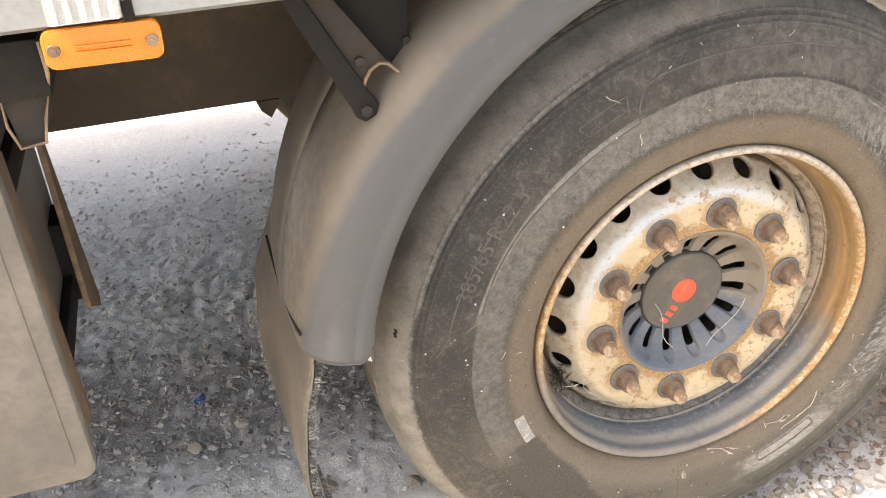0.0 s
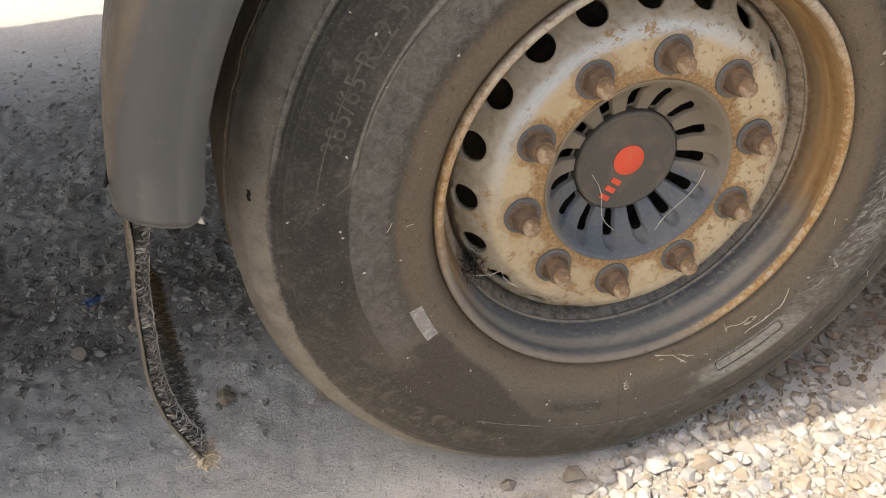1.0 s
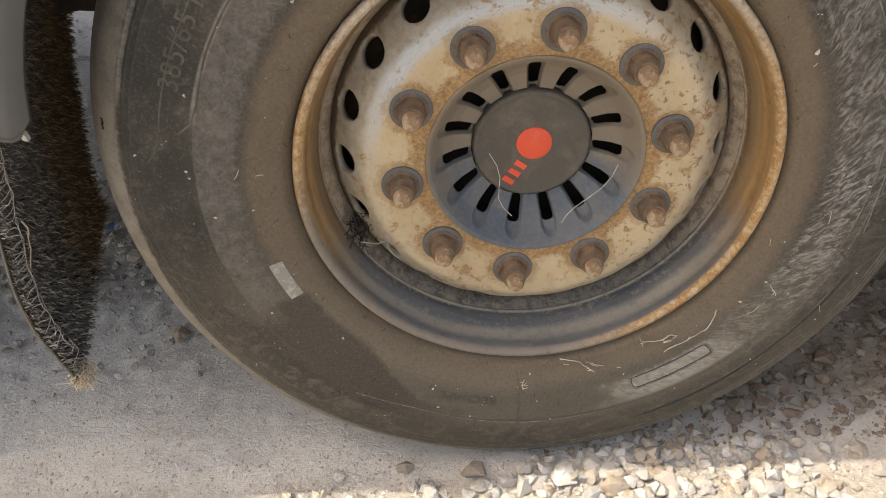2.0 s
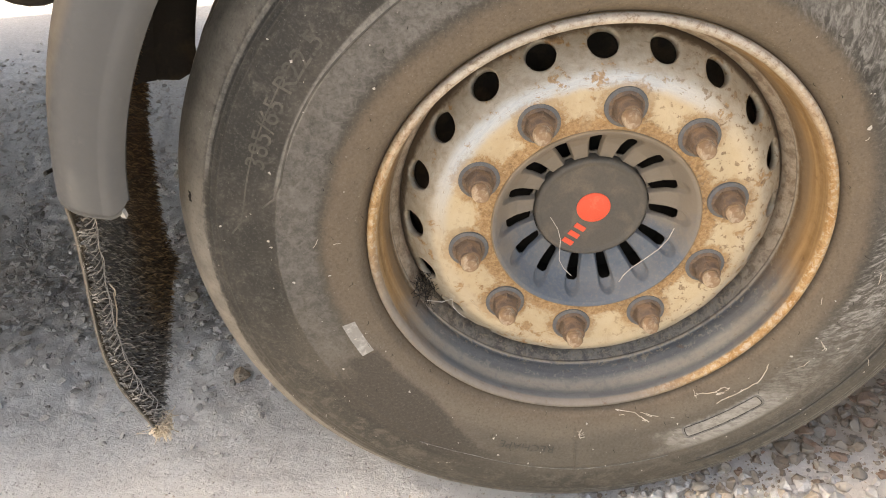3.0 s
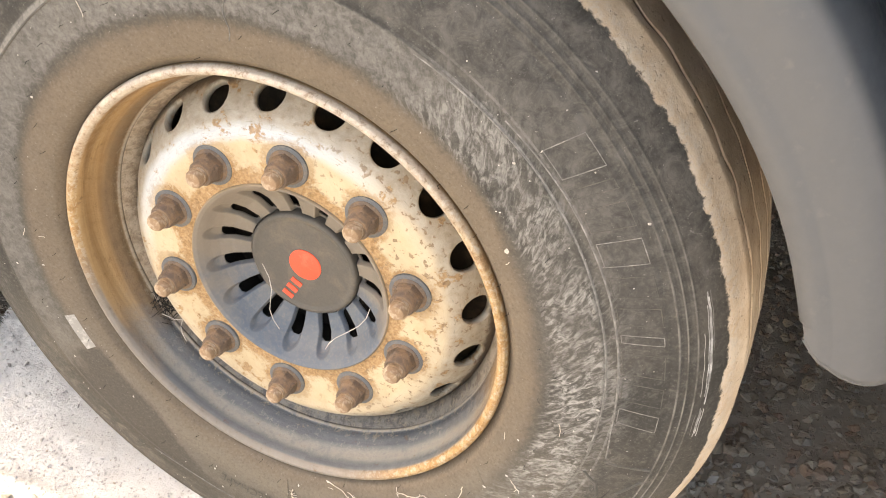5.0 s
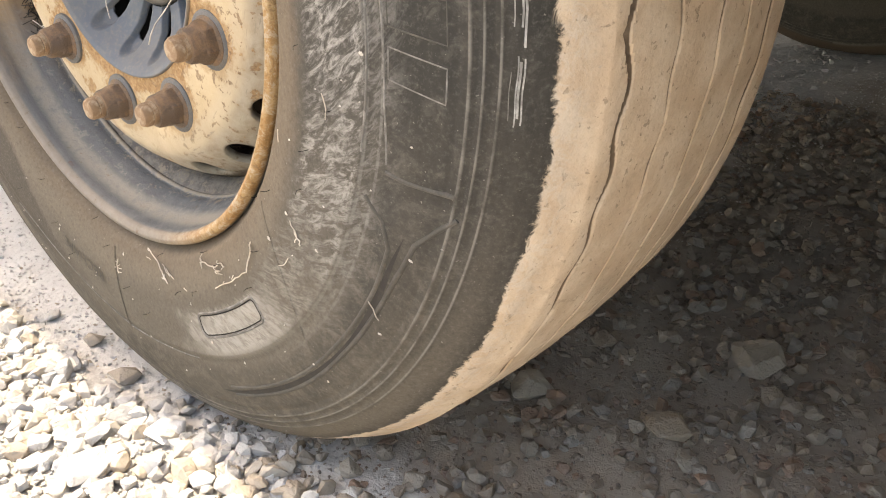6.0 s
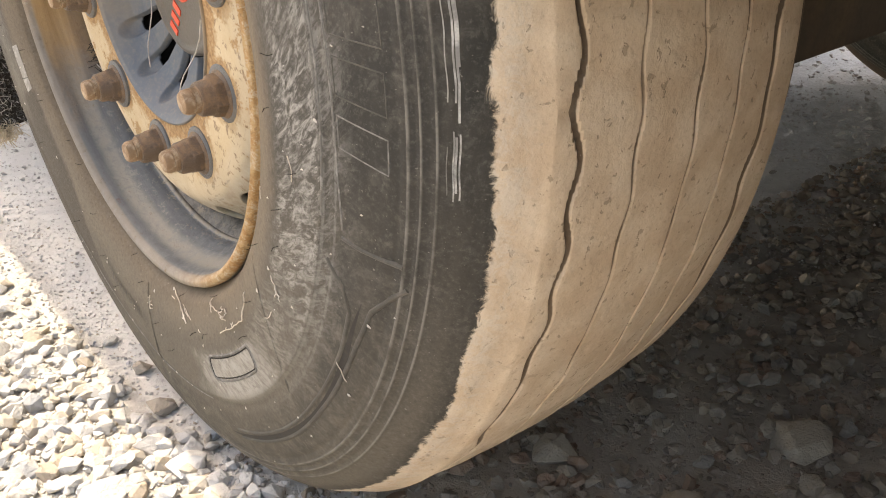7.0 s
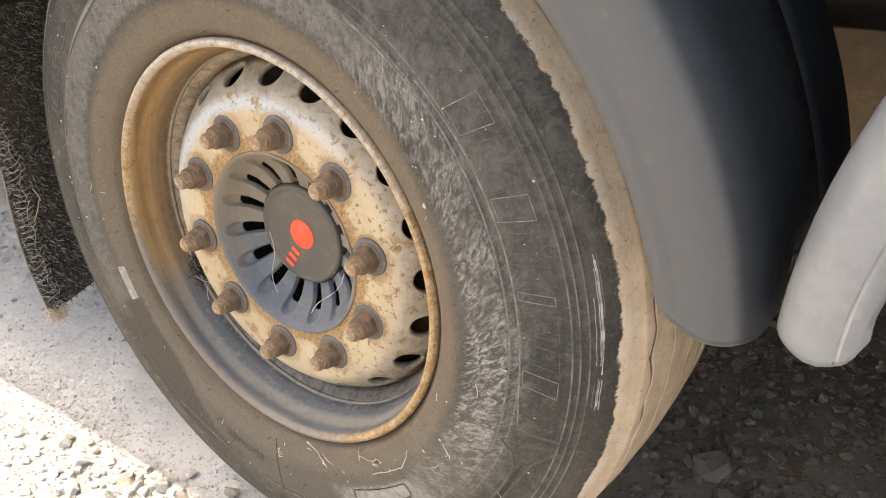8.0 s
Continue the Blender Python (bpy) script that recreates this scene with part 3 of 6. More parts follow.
def fender_material():
    """Side of the mudguard: blue-grey plastic, paler at its rear end for light bounced onto it."""
    m, nt, b = material("dusty grey plastic", 0.55, 0, 0.35)
    p = place_of(nt)
    x, y, z = split(nt, p)
    big, fine = cloud(nt, p, 3.5, 5, 0.6, 0.4), cloud(nt, p, 60.0, 4, 0.65)
    # this mask paints the bounced light towards the rear end
    dust = mth(nt, "ADD", ramp(nt, x, -0.25, 0.35), mth(nt, "MULTIPLY", mth(nt, "SUBTRACT", big, 0.5), 0.7))
    col = blend(nt, ramp(nt, dust, 0.1, 0.9), (0.069, 0.070, 0.071), (0.081, 0.082, 0.084))
    col = blend(nt, ramp(nt, fine, 0.55, 0.8, 0, 0.25), col, (0.16, 0.15, 0.135))
    # the rear bend darkens: shade on its turned-away side put into the colour
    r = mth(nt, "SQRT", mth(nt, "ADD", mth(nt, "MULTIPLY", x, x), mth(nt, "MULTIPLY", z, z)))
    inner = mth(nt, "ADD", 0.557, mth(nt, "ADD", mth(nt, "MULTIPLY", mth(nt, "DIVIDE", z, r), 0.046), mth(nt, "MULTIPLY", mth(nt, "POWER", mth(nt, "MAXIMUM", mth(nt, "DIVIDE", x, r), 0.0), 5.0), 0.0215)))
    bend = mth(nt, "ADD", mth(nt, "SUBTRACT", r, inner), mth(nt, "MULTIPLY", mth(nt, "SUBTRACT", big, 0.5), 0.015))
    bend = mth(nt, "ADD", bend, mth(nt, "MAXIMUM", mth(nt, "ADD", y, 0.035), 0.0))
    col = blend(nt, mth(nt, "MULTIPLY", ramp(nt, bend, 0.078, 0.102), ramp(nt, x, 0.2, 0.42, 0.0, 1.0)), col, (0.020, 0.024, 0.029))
    # brown dust from the arch spreads over the bend of the front half
    fold = mth(nt, "ADD", r, mth(nt, "MULTIPLY", mth(nt, "SUBTRACT", big, 0.5), 0.02))
    col = blend(nt, mth(nt, "MULTIPLY", ramp(nt, fold, 0.648, 0.662), ramp(nt, x, -0.1, -0.3)), col, blend(nt, ramp(nt, big, 0.35, 0.65), (0.098, 0.086, 0.071), (0.145, 0.121, 0.096)))
    put_in(nt, b.inputs["Base Color"], col)
    put_in(nt, b.inputs["Roughness"], ramp(nt, fine, 0.3, 0.7, 0.48, 0.68))
    relief(nt, b, fine, 0.06, 0.002)
    return m


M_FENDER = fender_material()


def amber_material():
    m, nt, b = material("amber reflector plastic", 0.25, 0, 0.6)
    p = place_of(nt)
    x, y, z = split(nt, p)
    grid = mth(nt, "MULTIPLY", mth(nt, "SINE", mth(nt, "MULTIPLY", mth(nt, "ADD", x, z), 1500.0)), mth(nt, "SINE", mth(nt, "MULTIPLY", mth(nt, "SUBTRACT", x, z), 1500.0)))
    col = blend(nt, ramp(nt, grid, -0.6, 0.6), (0.52, 0.135, 0.004), (0.66, 0.19, 0.007))
    col = blend(nt, ramp(nt, cloud(nt, p, 60, 5, 0.7), 0.58, 0.75, 0, 0.4), col, (0.45, 0.25, 0.08))
    put_in(nt, b.inputs["Base Color"], col)
    relief(nt, b, grid, 0.25, 0.0006)
    return m


def clear_material():
    m, nt, b = material("clear ribbed lens", 0.12, 0, 0.6)
    put_in(nt, b.inputs["Base Color"], (0.9, 0.91, 0.9))
    b.inputs["Transmission Weight"].default_value = 0.75
    b.inputs["IOR"].default_value = 1.45
    return m


M_AMBER, M_CLEAR = amber_material(), clear_material()

# ---- mesh helpers ----


def linked(name, me, mat, parent=None, label="", sharp=35.0, smooth=True):
    ob = new(name, me)
    me.materials.append(mat)
    if smooth:
        me.polygons.foreach_set("use_smooth", [True] * len(me.polygons))
        me.set_sharp_from_angle(angle=radians(sharp))
    ob.parent = parent
    return tagged(ob, label)


def part(name, bm, mat, parent, label="", sharp=35.0):
    me = bpy.data.meshes.new(name)
    bmesh.ops.recalc_face_normals(bm, faces=bm.faces)
    bm.to_mesh(me)
    bm.free()
    return linked(name, me, mat, parent, label, sharp)


def raw(name, verts, faces, mat, parent=None, label="", sharp=35.0, smooth=True):
    me = bpy.data.meshes.new(name)
    me.from_pydata([tuple(v) for v in verts], [], faces)
    me.update()
    return linked(name, me, mat, parent, label, sharp, smooth)


def thing(name, label, category, at=(0, 0, 0), group=""):
    ob = new(name)
    ob.location = at
    ob.empty_display_size = 0.1
    return tagged(ob, label, category, group)


def box(bm, lo, hi, bevel=0.0):
    made = bmesh.ops.create_cube(bm, size=1.0)["verts"]
    for v in made:
        v.co = Vector([lo[i] + (v.co[i] + 0.5) * (hi[i] - lo[i]) for i in range(3)])
    if bevel:
        es = list({e for v in made for e in v.link_edges})
        bmesh.ops.bevel(bm, geom=es, offset=bevel, segments=2, affect="EDGES", profile=0.5)
    return bm


def solid(lo, hi, bevel=0.002):
    return box(bmesh.new(), lo, hi, bevel)


def prism(points, axis, lo, hi, bevel=0.0):
    """A flat outline (pairs) pushed along an axis."""
    bm = bmesh.new()

    def at(p, h):
        u, v = p
        return {"x": (h, u, v), "y": (u, h, v), "z": (u, v, h)}[axis]

    low = [bm.verts.new(at(p, lo)) for p in points]
    top = [bm.verts.new(at(p, hi)) for p in points]
    bm.faces.new(low)
    bm.faces.new(top)
    for i in range(len(points)):
        j = (i + 1) % len(points)
        bm.faces.new((low[i], low[j], top[j], top[i]))
    if bevel:
        bmesh.ops.recalc_face_normals(bm, faces=bm.faces)
        bmesh.ops.bevel(bm, geom=bm.edges[:], offset=bevel, segments=2, affect="EDGES", profile=0.5)
    return bm


def lathe(profile, n=128, closed=False):
    """Vertices and faces of a profile of (radius, depth) turned round the y axis."""
    prof = np.array(profile, float)
    ang = np.linspace(0, 2 * np.pi, n, endpoint=False)
    r, y = prof[:, 0][:, None], prof[:, 1][:, None]
    v = np.stack([r * np.sin(ang), y + 0 * ang, r * np.cos(ang)], -1).reshape(-1, 3)
    k = len(prof)
    faces = []
    for i in range(k if closed else k - 1):
        for j in range(n):
            a, b = i * n + j, i * n + (j + 1) % n
            c, d = ((i + 1) % k) * n + (j + 1) % n, ((i + 1) % k) * n + j
            faces.append((a, b, c, d))
    return v, faces


def disc_cut(profile, n, sdf, h):
    """A turned sheet in which the places with sdf(radius, angle, run) < 0 are open, with clean edges."""
    prof = np.array(profile, float)
    run = np.r_[0, np.cumsum(np.hypot(*np.diff(prof, axis=0).T))]
    ang = np.linspace(0, 2 * np.pi, n, endpoint=False)
    A, S = np.meshgrid(ang, run)
    R = np.interp(S, run, prof[:, 0])
    for _ in range(3):
        e = 1e-5
        f = sdf(R, A, S)
        gs = (sdf(np.interp(S + e, run, prof[:, 0]), A, S + e) - f) / e
        ga = (sdf(R, A + e / R, S) - f) / e
        g2 = np.maximum(gs * gs + ga * ga, 0.2)
        near = np.abs(f) < h
        S = np.where(near, np.clip(S - f * gs / g2, 0, run[-1]), S)
        A = np.where(near, A - f * ga / g2 / R, A)
        R = np.interp(S, run, prof[:, 0])
    Y = np.interp(S, run, prof[:, 1])
    v = np.stack([R * np.sin(A), Y, R * np.cos(A)], -1)
    f = sdf(R, A, S)
    k = len(prof)
    faces = []
    for i in range(k - 1):
        for j in range(n):
            jj = (j + 1) % n
            if f[i, j] + f[i, jj] + f[i + 1, jj] + f[i + 1, j] < 4e-5:
                continue
            faces.append((i * n + j, i * n + jj, (i + 1) * n + jj, (i + 1) * n + j))
    return v, faces, f


def tube(points, radius, sides=6, closed=False):
    """A round bar along points."""
    pts = [Vector(p) for p in points]
    verts, faces = [], []
    k = len(pts)
    for i, p in enumerate(pts):
        q, s = pts[(i + 1) % k] if closed or i + 1 < k else p, pts[i - 1] if closed or i else p
        d = (q - s).normalized() if (q - s).length else Vector((0, 0, 1))
        u = d.orthogonal().normalized() if i == 0 else (u - d * u.dot(d)).normalized()
        w = d.cross(u)
        rad = radius[i] if isinstance(radius, (list, tuple)) else radius
        for j in range(sides):
            a = 2 * math.pi * j / sides
            verts.append(p + rad * (math.cos(a) * u + math.sin(a) * w))
    for i in range(k if closed else k - 1):
        for j in range(sides):
            a, b = i * sides + j, i * sides + (j + 1) % sides
            n = (i + 1) % k
            faces.append((a, b, n * sides + (j + 1) % sides, n * sides + j))
    if not closed:
        faces.append(tuple(range(sides)))
        faces.append(tuple(range((k - 1) * sides, k * sides))[::-1])
    return verts, faces


def merged(pieces):
    verts, faces = [], []
    for v, f in pieces:
        o = len(verts)
        verts += [tuple(p) for p in v]
        faces += [tuple(o + i for i in q) for q in f]
    return verts, faces


# ---- the lie of the land ----


def land(x, y):
    """Height of the bare ground: it falls gently away under the trailer."""
    return 0.001 - 0.032 * np.clip(y, -1.5, 3.0)


def rough_land(x, y):
    near = math.exp(-((x * x + y * y) / 30.0))
    loose = 1.0 / (1.0 + math.exp(min(max((x + 0.45 - 0.25 * y) / 0.12, -50), 50))) / (1.0 + math.exp(min(max((0.42 - y) / 0.12, -50), 50))) / (1.0 + math.exp(min(max((y - 1.7) / 0.2, -50), 50)))
    h = 0.010 * noise.noise((x * 2.3, y * 2.3, 0.3)) + (0.005 + 0.006 * loose) * noise.noise((x * 7, y * 7, 1.7))
    h += (0.003 + 0.012 * loose) * (abs(noise.noise((x * 17, y * 17, 4.1))) - 0.2) + (0.0022 + 0.007 * loose) * noise.noise((x * 37, y * 37, 9.0))
    rut = 0.010 * math.exp(-(((y - 0.19) / 0.3) ** 2)) * math.exp(-((x / 0.5) ** 2))
    return float(land(x, y)) + h * (0.35 + 0.65 * near) - 0.2 * rut


def build_ground():
    def lines(lo, hi, step, far):
        mid = list(np.arange(lo, hi + step / 2, step))
        out, s = [], step
        while not out or out[-1] < far:
            s *= 1.22
            out.append((out[-1] if out else 0) + s)
        return [lo - d for d in reversed(out)] + mid + [hi + d for d in out]

    xs, ys = lines(-1.7, 1.2, 0.0095, 600.0), lines(-0.7, 2.3, 0.0095, 600.0)
    verts = [(x, y, rough_land(x, y)) for y in ys for x in xs]
    w = len(xs)
    faces = [(j * w + i, j * w + i + 1, (j + 1) * w + i + 1, (j + 1) * w + i) for j in range(len(ys) - 1) for i in range(w - 1)]
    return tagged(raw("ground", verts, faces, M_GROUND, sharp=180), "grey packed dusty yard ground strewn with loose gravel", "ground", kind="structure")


GROUND = build_ground()

# ---- the wheel ----
AXLE = 0.52
SIDE = [(0.2825, 0.026), (0.2930, 0.016), (0.2965, 0.006), (0.3015, -0.001), (0.32, -0.0075), (0.345, -0.0115), (0.375, -0.0125), (0.405, -0.0115), (0.43, -0.0085), (0.455, -0.003), (0.474, 0.003), (0.486, 0.009), (0.498, 0.0170), (0.512, 0.0285), (0.520, 0.040), (0.5265, 0.055), (0.531, 0.072)]
SR, SY = np.array(SIDE).T


def smooth_side(r):
    """Depth of the tyre's outer side at a radius, with its moulded ribs."""
    y = sum(np.interp(r + d, SR, SY) for d in (-0.008, -0.004, 0, 0.004, 0.008)) / 5
    for at, high, wide in ((0.401, 0.0010, 0.0022), (0.409, -0.0008, 0.004), (0.4735, 0.0010, 0.0012), (0.4775, -0.0006, 0.0012), (0.4815, 0.0010, 0.0011), (0.4856, -0.0005, 0.0014), (0.4900, 0.0009, 0.0012), (0.305, 0.0016, 0.002), (0.466, -0.0010, 0.0030)):
        y = y - high * np.exp(-(((r - at) / wide) ** 2))
    return y


def on_side(r, a, out=0.0):
    """A point of the tyre's outer side, at an angle in degrees from the top."""
    s = math.sin(radians(a))
    return Vector((r * s, float(smooth_side(np.array(r))) - out, max(r * math.cos(radians(a)), -AXLE + 0.004)))


def build_tyre(parent):
    n = 560
    ang = np.linspace(0, 2 * np.pi, n, endpoint=False)
    r_out = np.r_[np.linspace(0.2825, 0.40, 40), np.linspace(0.402, 0.418, 12), np.linspace(0.420, 0.464, 24), np.linspace(0.4655, 0.4945, 58), np.linspace(0.4965, 0.5305, 32)]
    rows_r = [np.full(n, r) for r in r_out]
    rows_y = [np.full(n, float(smooth_side(np.array(r)))) for r in r_out]
    mid = 0.181
    thin = (0.081, 0.130, 0.184, 0.228, 0.270)
    for y in [v for v in np.arange(0.074, 2 * mid - 0.0735, 0.0006) if round(v / 0.0006) % 3 == 0 or min(abs(v - t) for t in thin) < 0.0085]:
        crown = 0.5365 - 0.0055 * ((y - mid) / 0.105) ** 2
        r = np.full(n, crown)
        for k, (at, wide, deep, wave) in enumerate(((0.081, 0.0020, 0.008, 0.0040), (0.130, 0.0013, 0.007, 0.0018), (0.184, 0.0013, 0.007, 0.0018), (0.228, 0.0013, 0.008, 0.0018), (0.270, 0.0030, 0.013, 0.0040))):
            c = at + wave * (0.62 * np.sin(ang * 43 + 1.6 * np.sin(ang * 7 + k) + k) + 0.38 * np.sin(ang * 61 + 1.3 * np.sin(ang * 5) + 2 * k) + 0.3 * np.sin(ang * 11 + k))
            worn = 0.66 + 0.22 * np.sin(ang * 9 + 2.2 * k) + 0.12 * np.sin(ang * 23 + k)
            r = r - deep * worn * np.exp(-np.abs((y - c) / wide) ** 4)
        r = r - 0.0006 * np.sin(ang * 47 + y * 40) * np.sin(ang * 13 - y * 70)
        rows_r.append(r)
        rows_y.append(np.full(n, y))
    for r in r_out[::-3]:
        rows_r.append(np.full(n, r))
        rows_y.append(np.full(n, 2 * mid - float(smooth_side(np.array(r)))))
    R, Y = np.array(rows_r), np.array(rows_y)
    X, Z = R * np.sin(ang), R * np.cos(ang)
    floor = -AXLE + 0.001
    low = np.clip((floor + 0.035 - Z) / 0.05, 0, 1)
    Y = Y - 0.006 * low * np.sign(mid - Y) * (np.abs(mid - Y) > 0.12)
    Z = np.where(Z < floor, floor + 0.06 * (Z - floor), Z)
    v = np.stack([X, Y, Z], -1).reshape(-1, 3)
    k = len(R)
    f = [(i * n + j, i * n + (j + 1) % n, (i + 1) * n + (j + 1) % n, (i + 1) * n + j) for i in range(k - 1) for j in range(n)]
    return raw("tyre", v.tolist(), f, M_RUBBER, parent, "worn dusty black tyre with mud on the tread", sharp=32)


def build_rim(parent):
    prof = [(0.2930, 0.013), (0.2930, 0.006), (0.2908, 0.0015), (0.2865, 0.000), (0.2825, 0.003), (0.2800, 0.010), (0.2790, 0.022), (0.2765, 0.034), (0.2715, 0.046), (0.2675, 0.057), (0.2662, 0.0645), (0.2648, 0.0660), (0.2638, 0.0678), (0.2640, 0.0700), (0.2650, 0.0716), (0.2610, 0.0770), (0.2560, 0.0840), (0.2530, 0.0925), (0.2515, 0.110), (0.2510, 0.135), (0.250, 0.20), (0.262, 0.23), (0.27, 0.34)]
    fine = []
    for (r0, y0), (r1, y1) in zip(prof, prof[1:]):
        fine += [(r0 + (r1 - r0) * t / 3, y0 + (y1 - y0) * t / 3) for t in range(3)]
    v, f = lathe(fine + [prof[-1]], 240)
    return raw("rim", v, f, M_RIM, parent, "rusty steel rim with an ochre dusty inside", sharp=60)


def build_plate(parent):
    """The cream wheel disc with twenty hand holes."""
    prof = [(0.131, 0.050), (0.155, 0.0495), (0.180, 0.049), (0.196, 0.0485), (0.204, 0.0492), (0.2095, 0.0515), (0.215, 0.0555), (0.222, 0.0625), (0.230, 0.072), (0.238, 0.084), (0.244, 0.097), (0.2485, 0.113), (0.2515, 0.132)]
    pr = np.array(prof)
    run = np.r_[0, np.cumsum(np.hypot(*np.diff(pr, axis=0).T))]
    fine_run = np.r_[np.linspace(0, run[4], 12)[:-1], np.linspace(run[4], run[-1], 62)]
    fine = np.c_[np.interp(fine_run, run, pr[:, 0]), np.interp(fine_run, run, pr[:, 1])]
    s0 = float(np.interp(0.2295, pr[:, 0], run))
    step = math.radians(18)

    def sdf(r, a, s):
        d = (a + step / 2) % step - step / 2
        return np.hypot((s - s0) / 1.05, d * 0.2295) - 0.0185

    v, f, _ = disc_cut(fine, 1080, sdf, 0.0012)
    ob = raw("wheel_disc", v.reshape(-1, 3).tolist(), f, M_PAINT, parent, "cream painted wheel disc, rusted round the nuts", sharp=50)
    so = ob.modifiers.new("thick", "SOLIDIFY")
    so.thickness, so.offset = 0.009, 1.0
    return ob


def build_cap(parent):
    """The slotted hub cap: fifteen openings, each with a scooped outer end."""
    rr = np.linspace(0.1365, 0.0765, 92)
    yy = np.interp(rr, [0.0765, 0.083, 0.100, 0.112, 0.119, 0.125, 0.130, 0.1340, 0.1356, 0.1365], [0.0815, 0.0800, 0.0740, 0.0650, 0.0565, 0.0475, 0.0410, 0.0385, 0.0390, 0.0435])
    step = math.radians(24)

    def wide(r):
        return 0.0056 + (r - 0.083) * 0.075

    def sdf(r, a, s):
        d = np.abs((a + step / 2) % step - step / 2) * r
        c = 0.0048
        u, w = d - wide(r) + c, np.abs(r - 0.0965) - 0.0172 + c
        return np.hypot(np.maximum(u, 0), np.maximum(w, 0)) + np.minimum(np.maximum(u, w), 0) - c

    v, f, _ = disc_cut(np.c_[rr, yy], 900, sdf, 0.0005)
    r = np.hypot(v[..., 0], v[..., 2])
    a = np.arctan2(v[..., 0], v[..., 2])
    d = np.abs((a + step / 2) % step - step / 2) * r
    half = wide(r) + 0.0032
    scoop = np.hypot(d, np.maximum(np.maximum(r - (0.1262 - half), 0.079 - r), 0)) - half
    sink = np.clip(-scoop / 0.0042, 0, 1)
    v[..., 1] += 0.0085 * sink * sink * (3 - 2 * sink)
    cap = raw("hub_cap", v.reshape(-1, 3).tolist(), f, M_CAP, parent, "blue-grey slotted plastic hub cap", sharp=60)
    so = cap.modifiers.new("thick", "SOLIDIFY")
    so.thickness, so.offset = 0.003, 1.0
    prof = [(0.0, 0.0785), (0.030, 0.0785), (0.062, 0.0785), (0.0665, 0.0782), (0.0680, 0.0770), (0.0715, 0.0768), (0.0735, 0.0778), (0.0750, 0.080), (0.0755, 0.086), (0.0755, 0.094)]
    v, f = lathe([(max(r, 1e-4), y) for r, y in prof], 128)
    raw("cap_centre", v, f, M_DISC, cap, "dark round cap centre", sharp=40)
    v, f = lathe([(1e-4, 0.0772), (0.0215, 0.0772), (0.0224, 0.0777), (0.0226, 0.079)], 48)
    dot = raw("dot", v, f, M_RED, cap, "faded red round dot")
    dot.location = (0.003, 0, 0.001)
    # three plain red slanted blocks below the dot
    pieces = []
    for n in range(3):
        c = Vector((-0.0135, 0.0, -0.029)) + Vector((-0.0078, 0, -0.0108)) * n
        u, w = Vector((0.80, 0, -0.60)), Vector((0.60, 0, 0.80))
        for lo, hi in (((-0.0080, -0.0040), (0.0080, 0.0034)),):
            q = [c + u * x + w * z for x, z in ((lo[0], lo[1]), (hi[0], lo[1]), (hi[0], hi[1]), (lo[0], hi[1]))]
            front, back = [Vector((p.x, 0.0774, p.z)) for p in q], [Vector((p.x, 0.0792, p.z)) for p in q]
            pieces.append((front + back, [(0, 1, 2, 3), (0, 4, 5, 1), (1, 5, 6, 2), (2, 6, 7, 3), (3, 7, 4, 0)]))
    raw("mark", *merged(pieces), M_RED, cap, "faded red printed blocks")
    v, f = lathe([(1e-4, 0.122), (0.130, 0.122), (0.130, 0.055)], 64)
    raw("hub_inside", v, f, M_DARK, cap, "dark hollow of the hub")
    return cap


def nut_meshes():
    washer = lathe([(0.010, 0.0372), (0.0242, 0.0372), (0.0260, 0.0384), (0.0265, 0.0425), (0.0258, 0.0430)], 28)
    body = []
    for y, r, hexed in ((0.0400, 0.0222, 0), (0.0368, 0.0216, 0.1), (0.0350, 0.0192, 0.7), (0.0285, 0.0186, 0.85), (0.0262, 0.0177, 0.5), (0.0250, 0.0160, 0), (0.0165, 0.0152, 0), (0.0142, 0.0138, 0), (0.0138, 0.0112, 0)):
        body.append([(r * (1 - hexed * (1 - math.cos(math.pi / 6) / math.cos((t % 60 - 30) * math.pi / 180))) , y, t) for t in range(0, 360, 10)])
    bv = [(r * math.sin(radians(t)), y, r * math.cos(radians(t))) for ring in body for r, y, t in ring]
    bf = [(i * 36 + j, i * 36 + (j + 1) % 36, (i + 1) * 36 + (j + 1) % 36, (i + 1) * 36 + j) for i in range(len(body) - 1) for j in range(36)]
    stud = lathe([(0.0113, 0.0145), (0.0113, 0.0100), (0.0106, 0.0092), (0.0113, 0.0084), (0.0110, 0.0035), (0.0092, 0.0006), (0.0060, 0.0), (1e-4, 0.0002)], 20)
    return washer, (bv, bf), stud


def build_nut(parent, at, turn, meshes):
    if not meshes:
        w, b, s = nut_meshes()
        nut = raw("wheel_nut", *b, M_NUT, parent, "rusty hexagonal wheel nut", sharp=30)
        wash = raw("washer", *w, M_WASHER, nut, "grey dusty washer", sharp=40)
        stud = raw("stud", *s, M_STUD, nut, "rust-brown stud end", sharp=40)
        meshes += [nut.data, wash.data, stud.data]
    else:
        nut = tagged(new("wheel_nut", meshes[0]), "rusty hexagonal wheel nut")
        nut.parent = parent
        tagged(new("washer", meshes[1]), "grey dusty washer").parent = nut
        tagged(new("stud", meshes[2]), "rust-brown stud end").parent = nut
        nut.children[0].parent = nut
    nut.location = (at[0], at[1], at[2])
    nut.rotation_euler = (0, turn, 0)


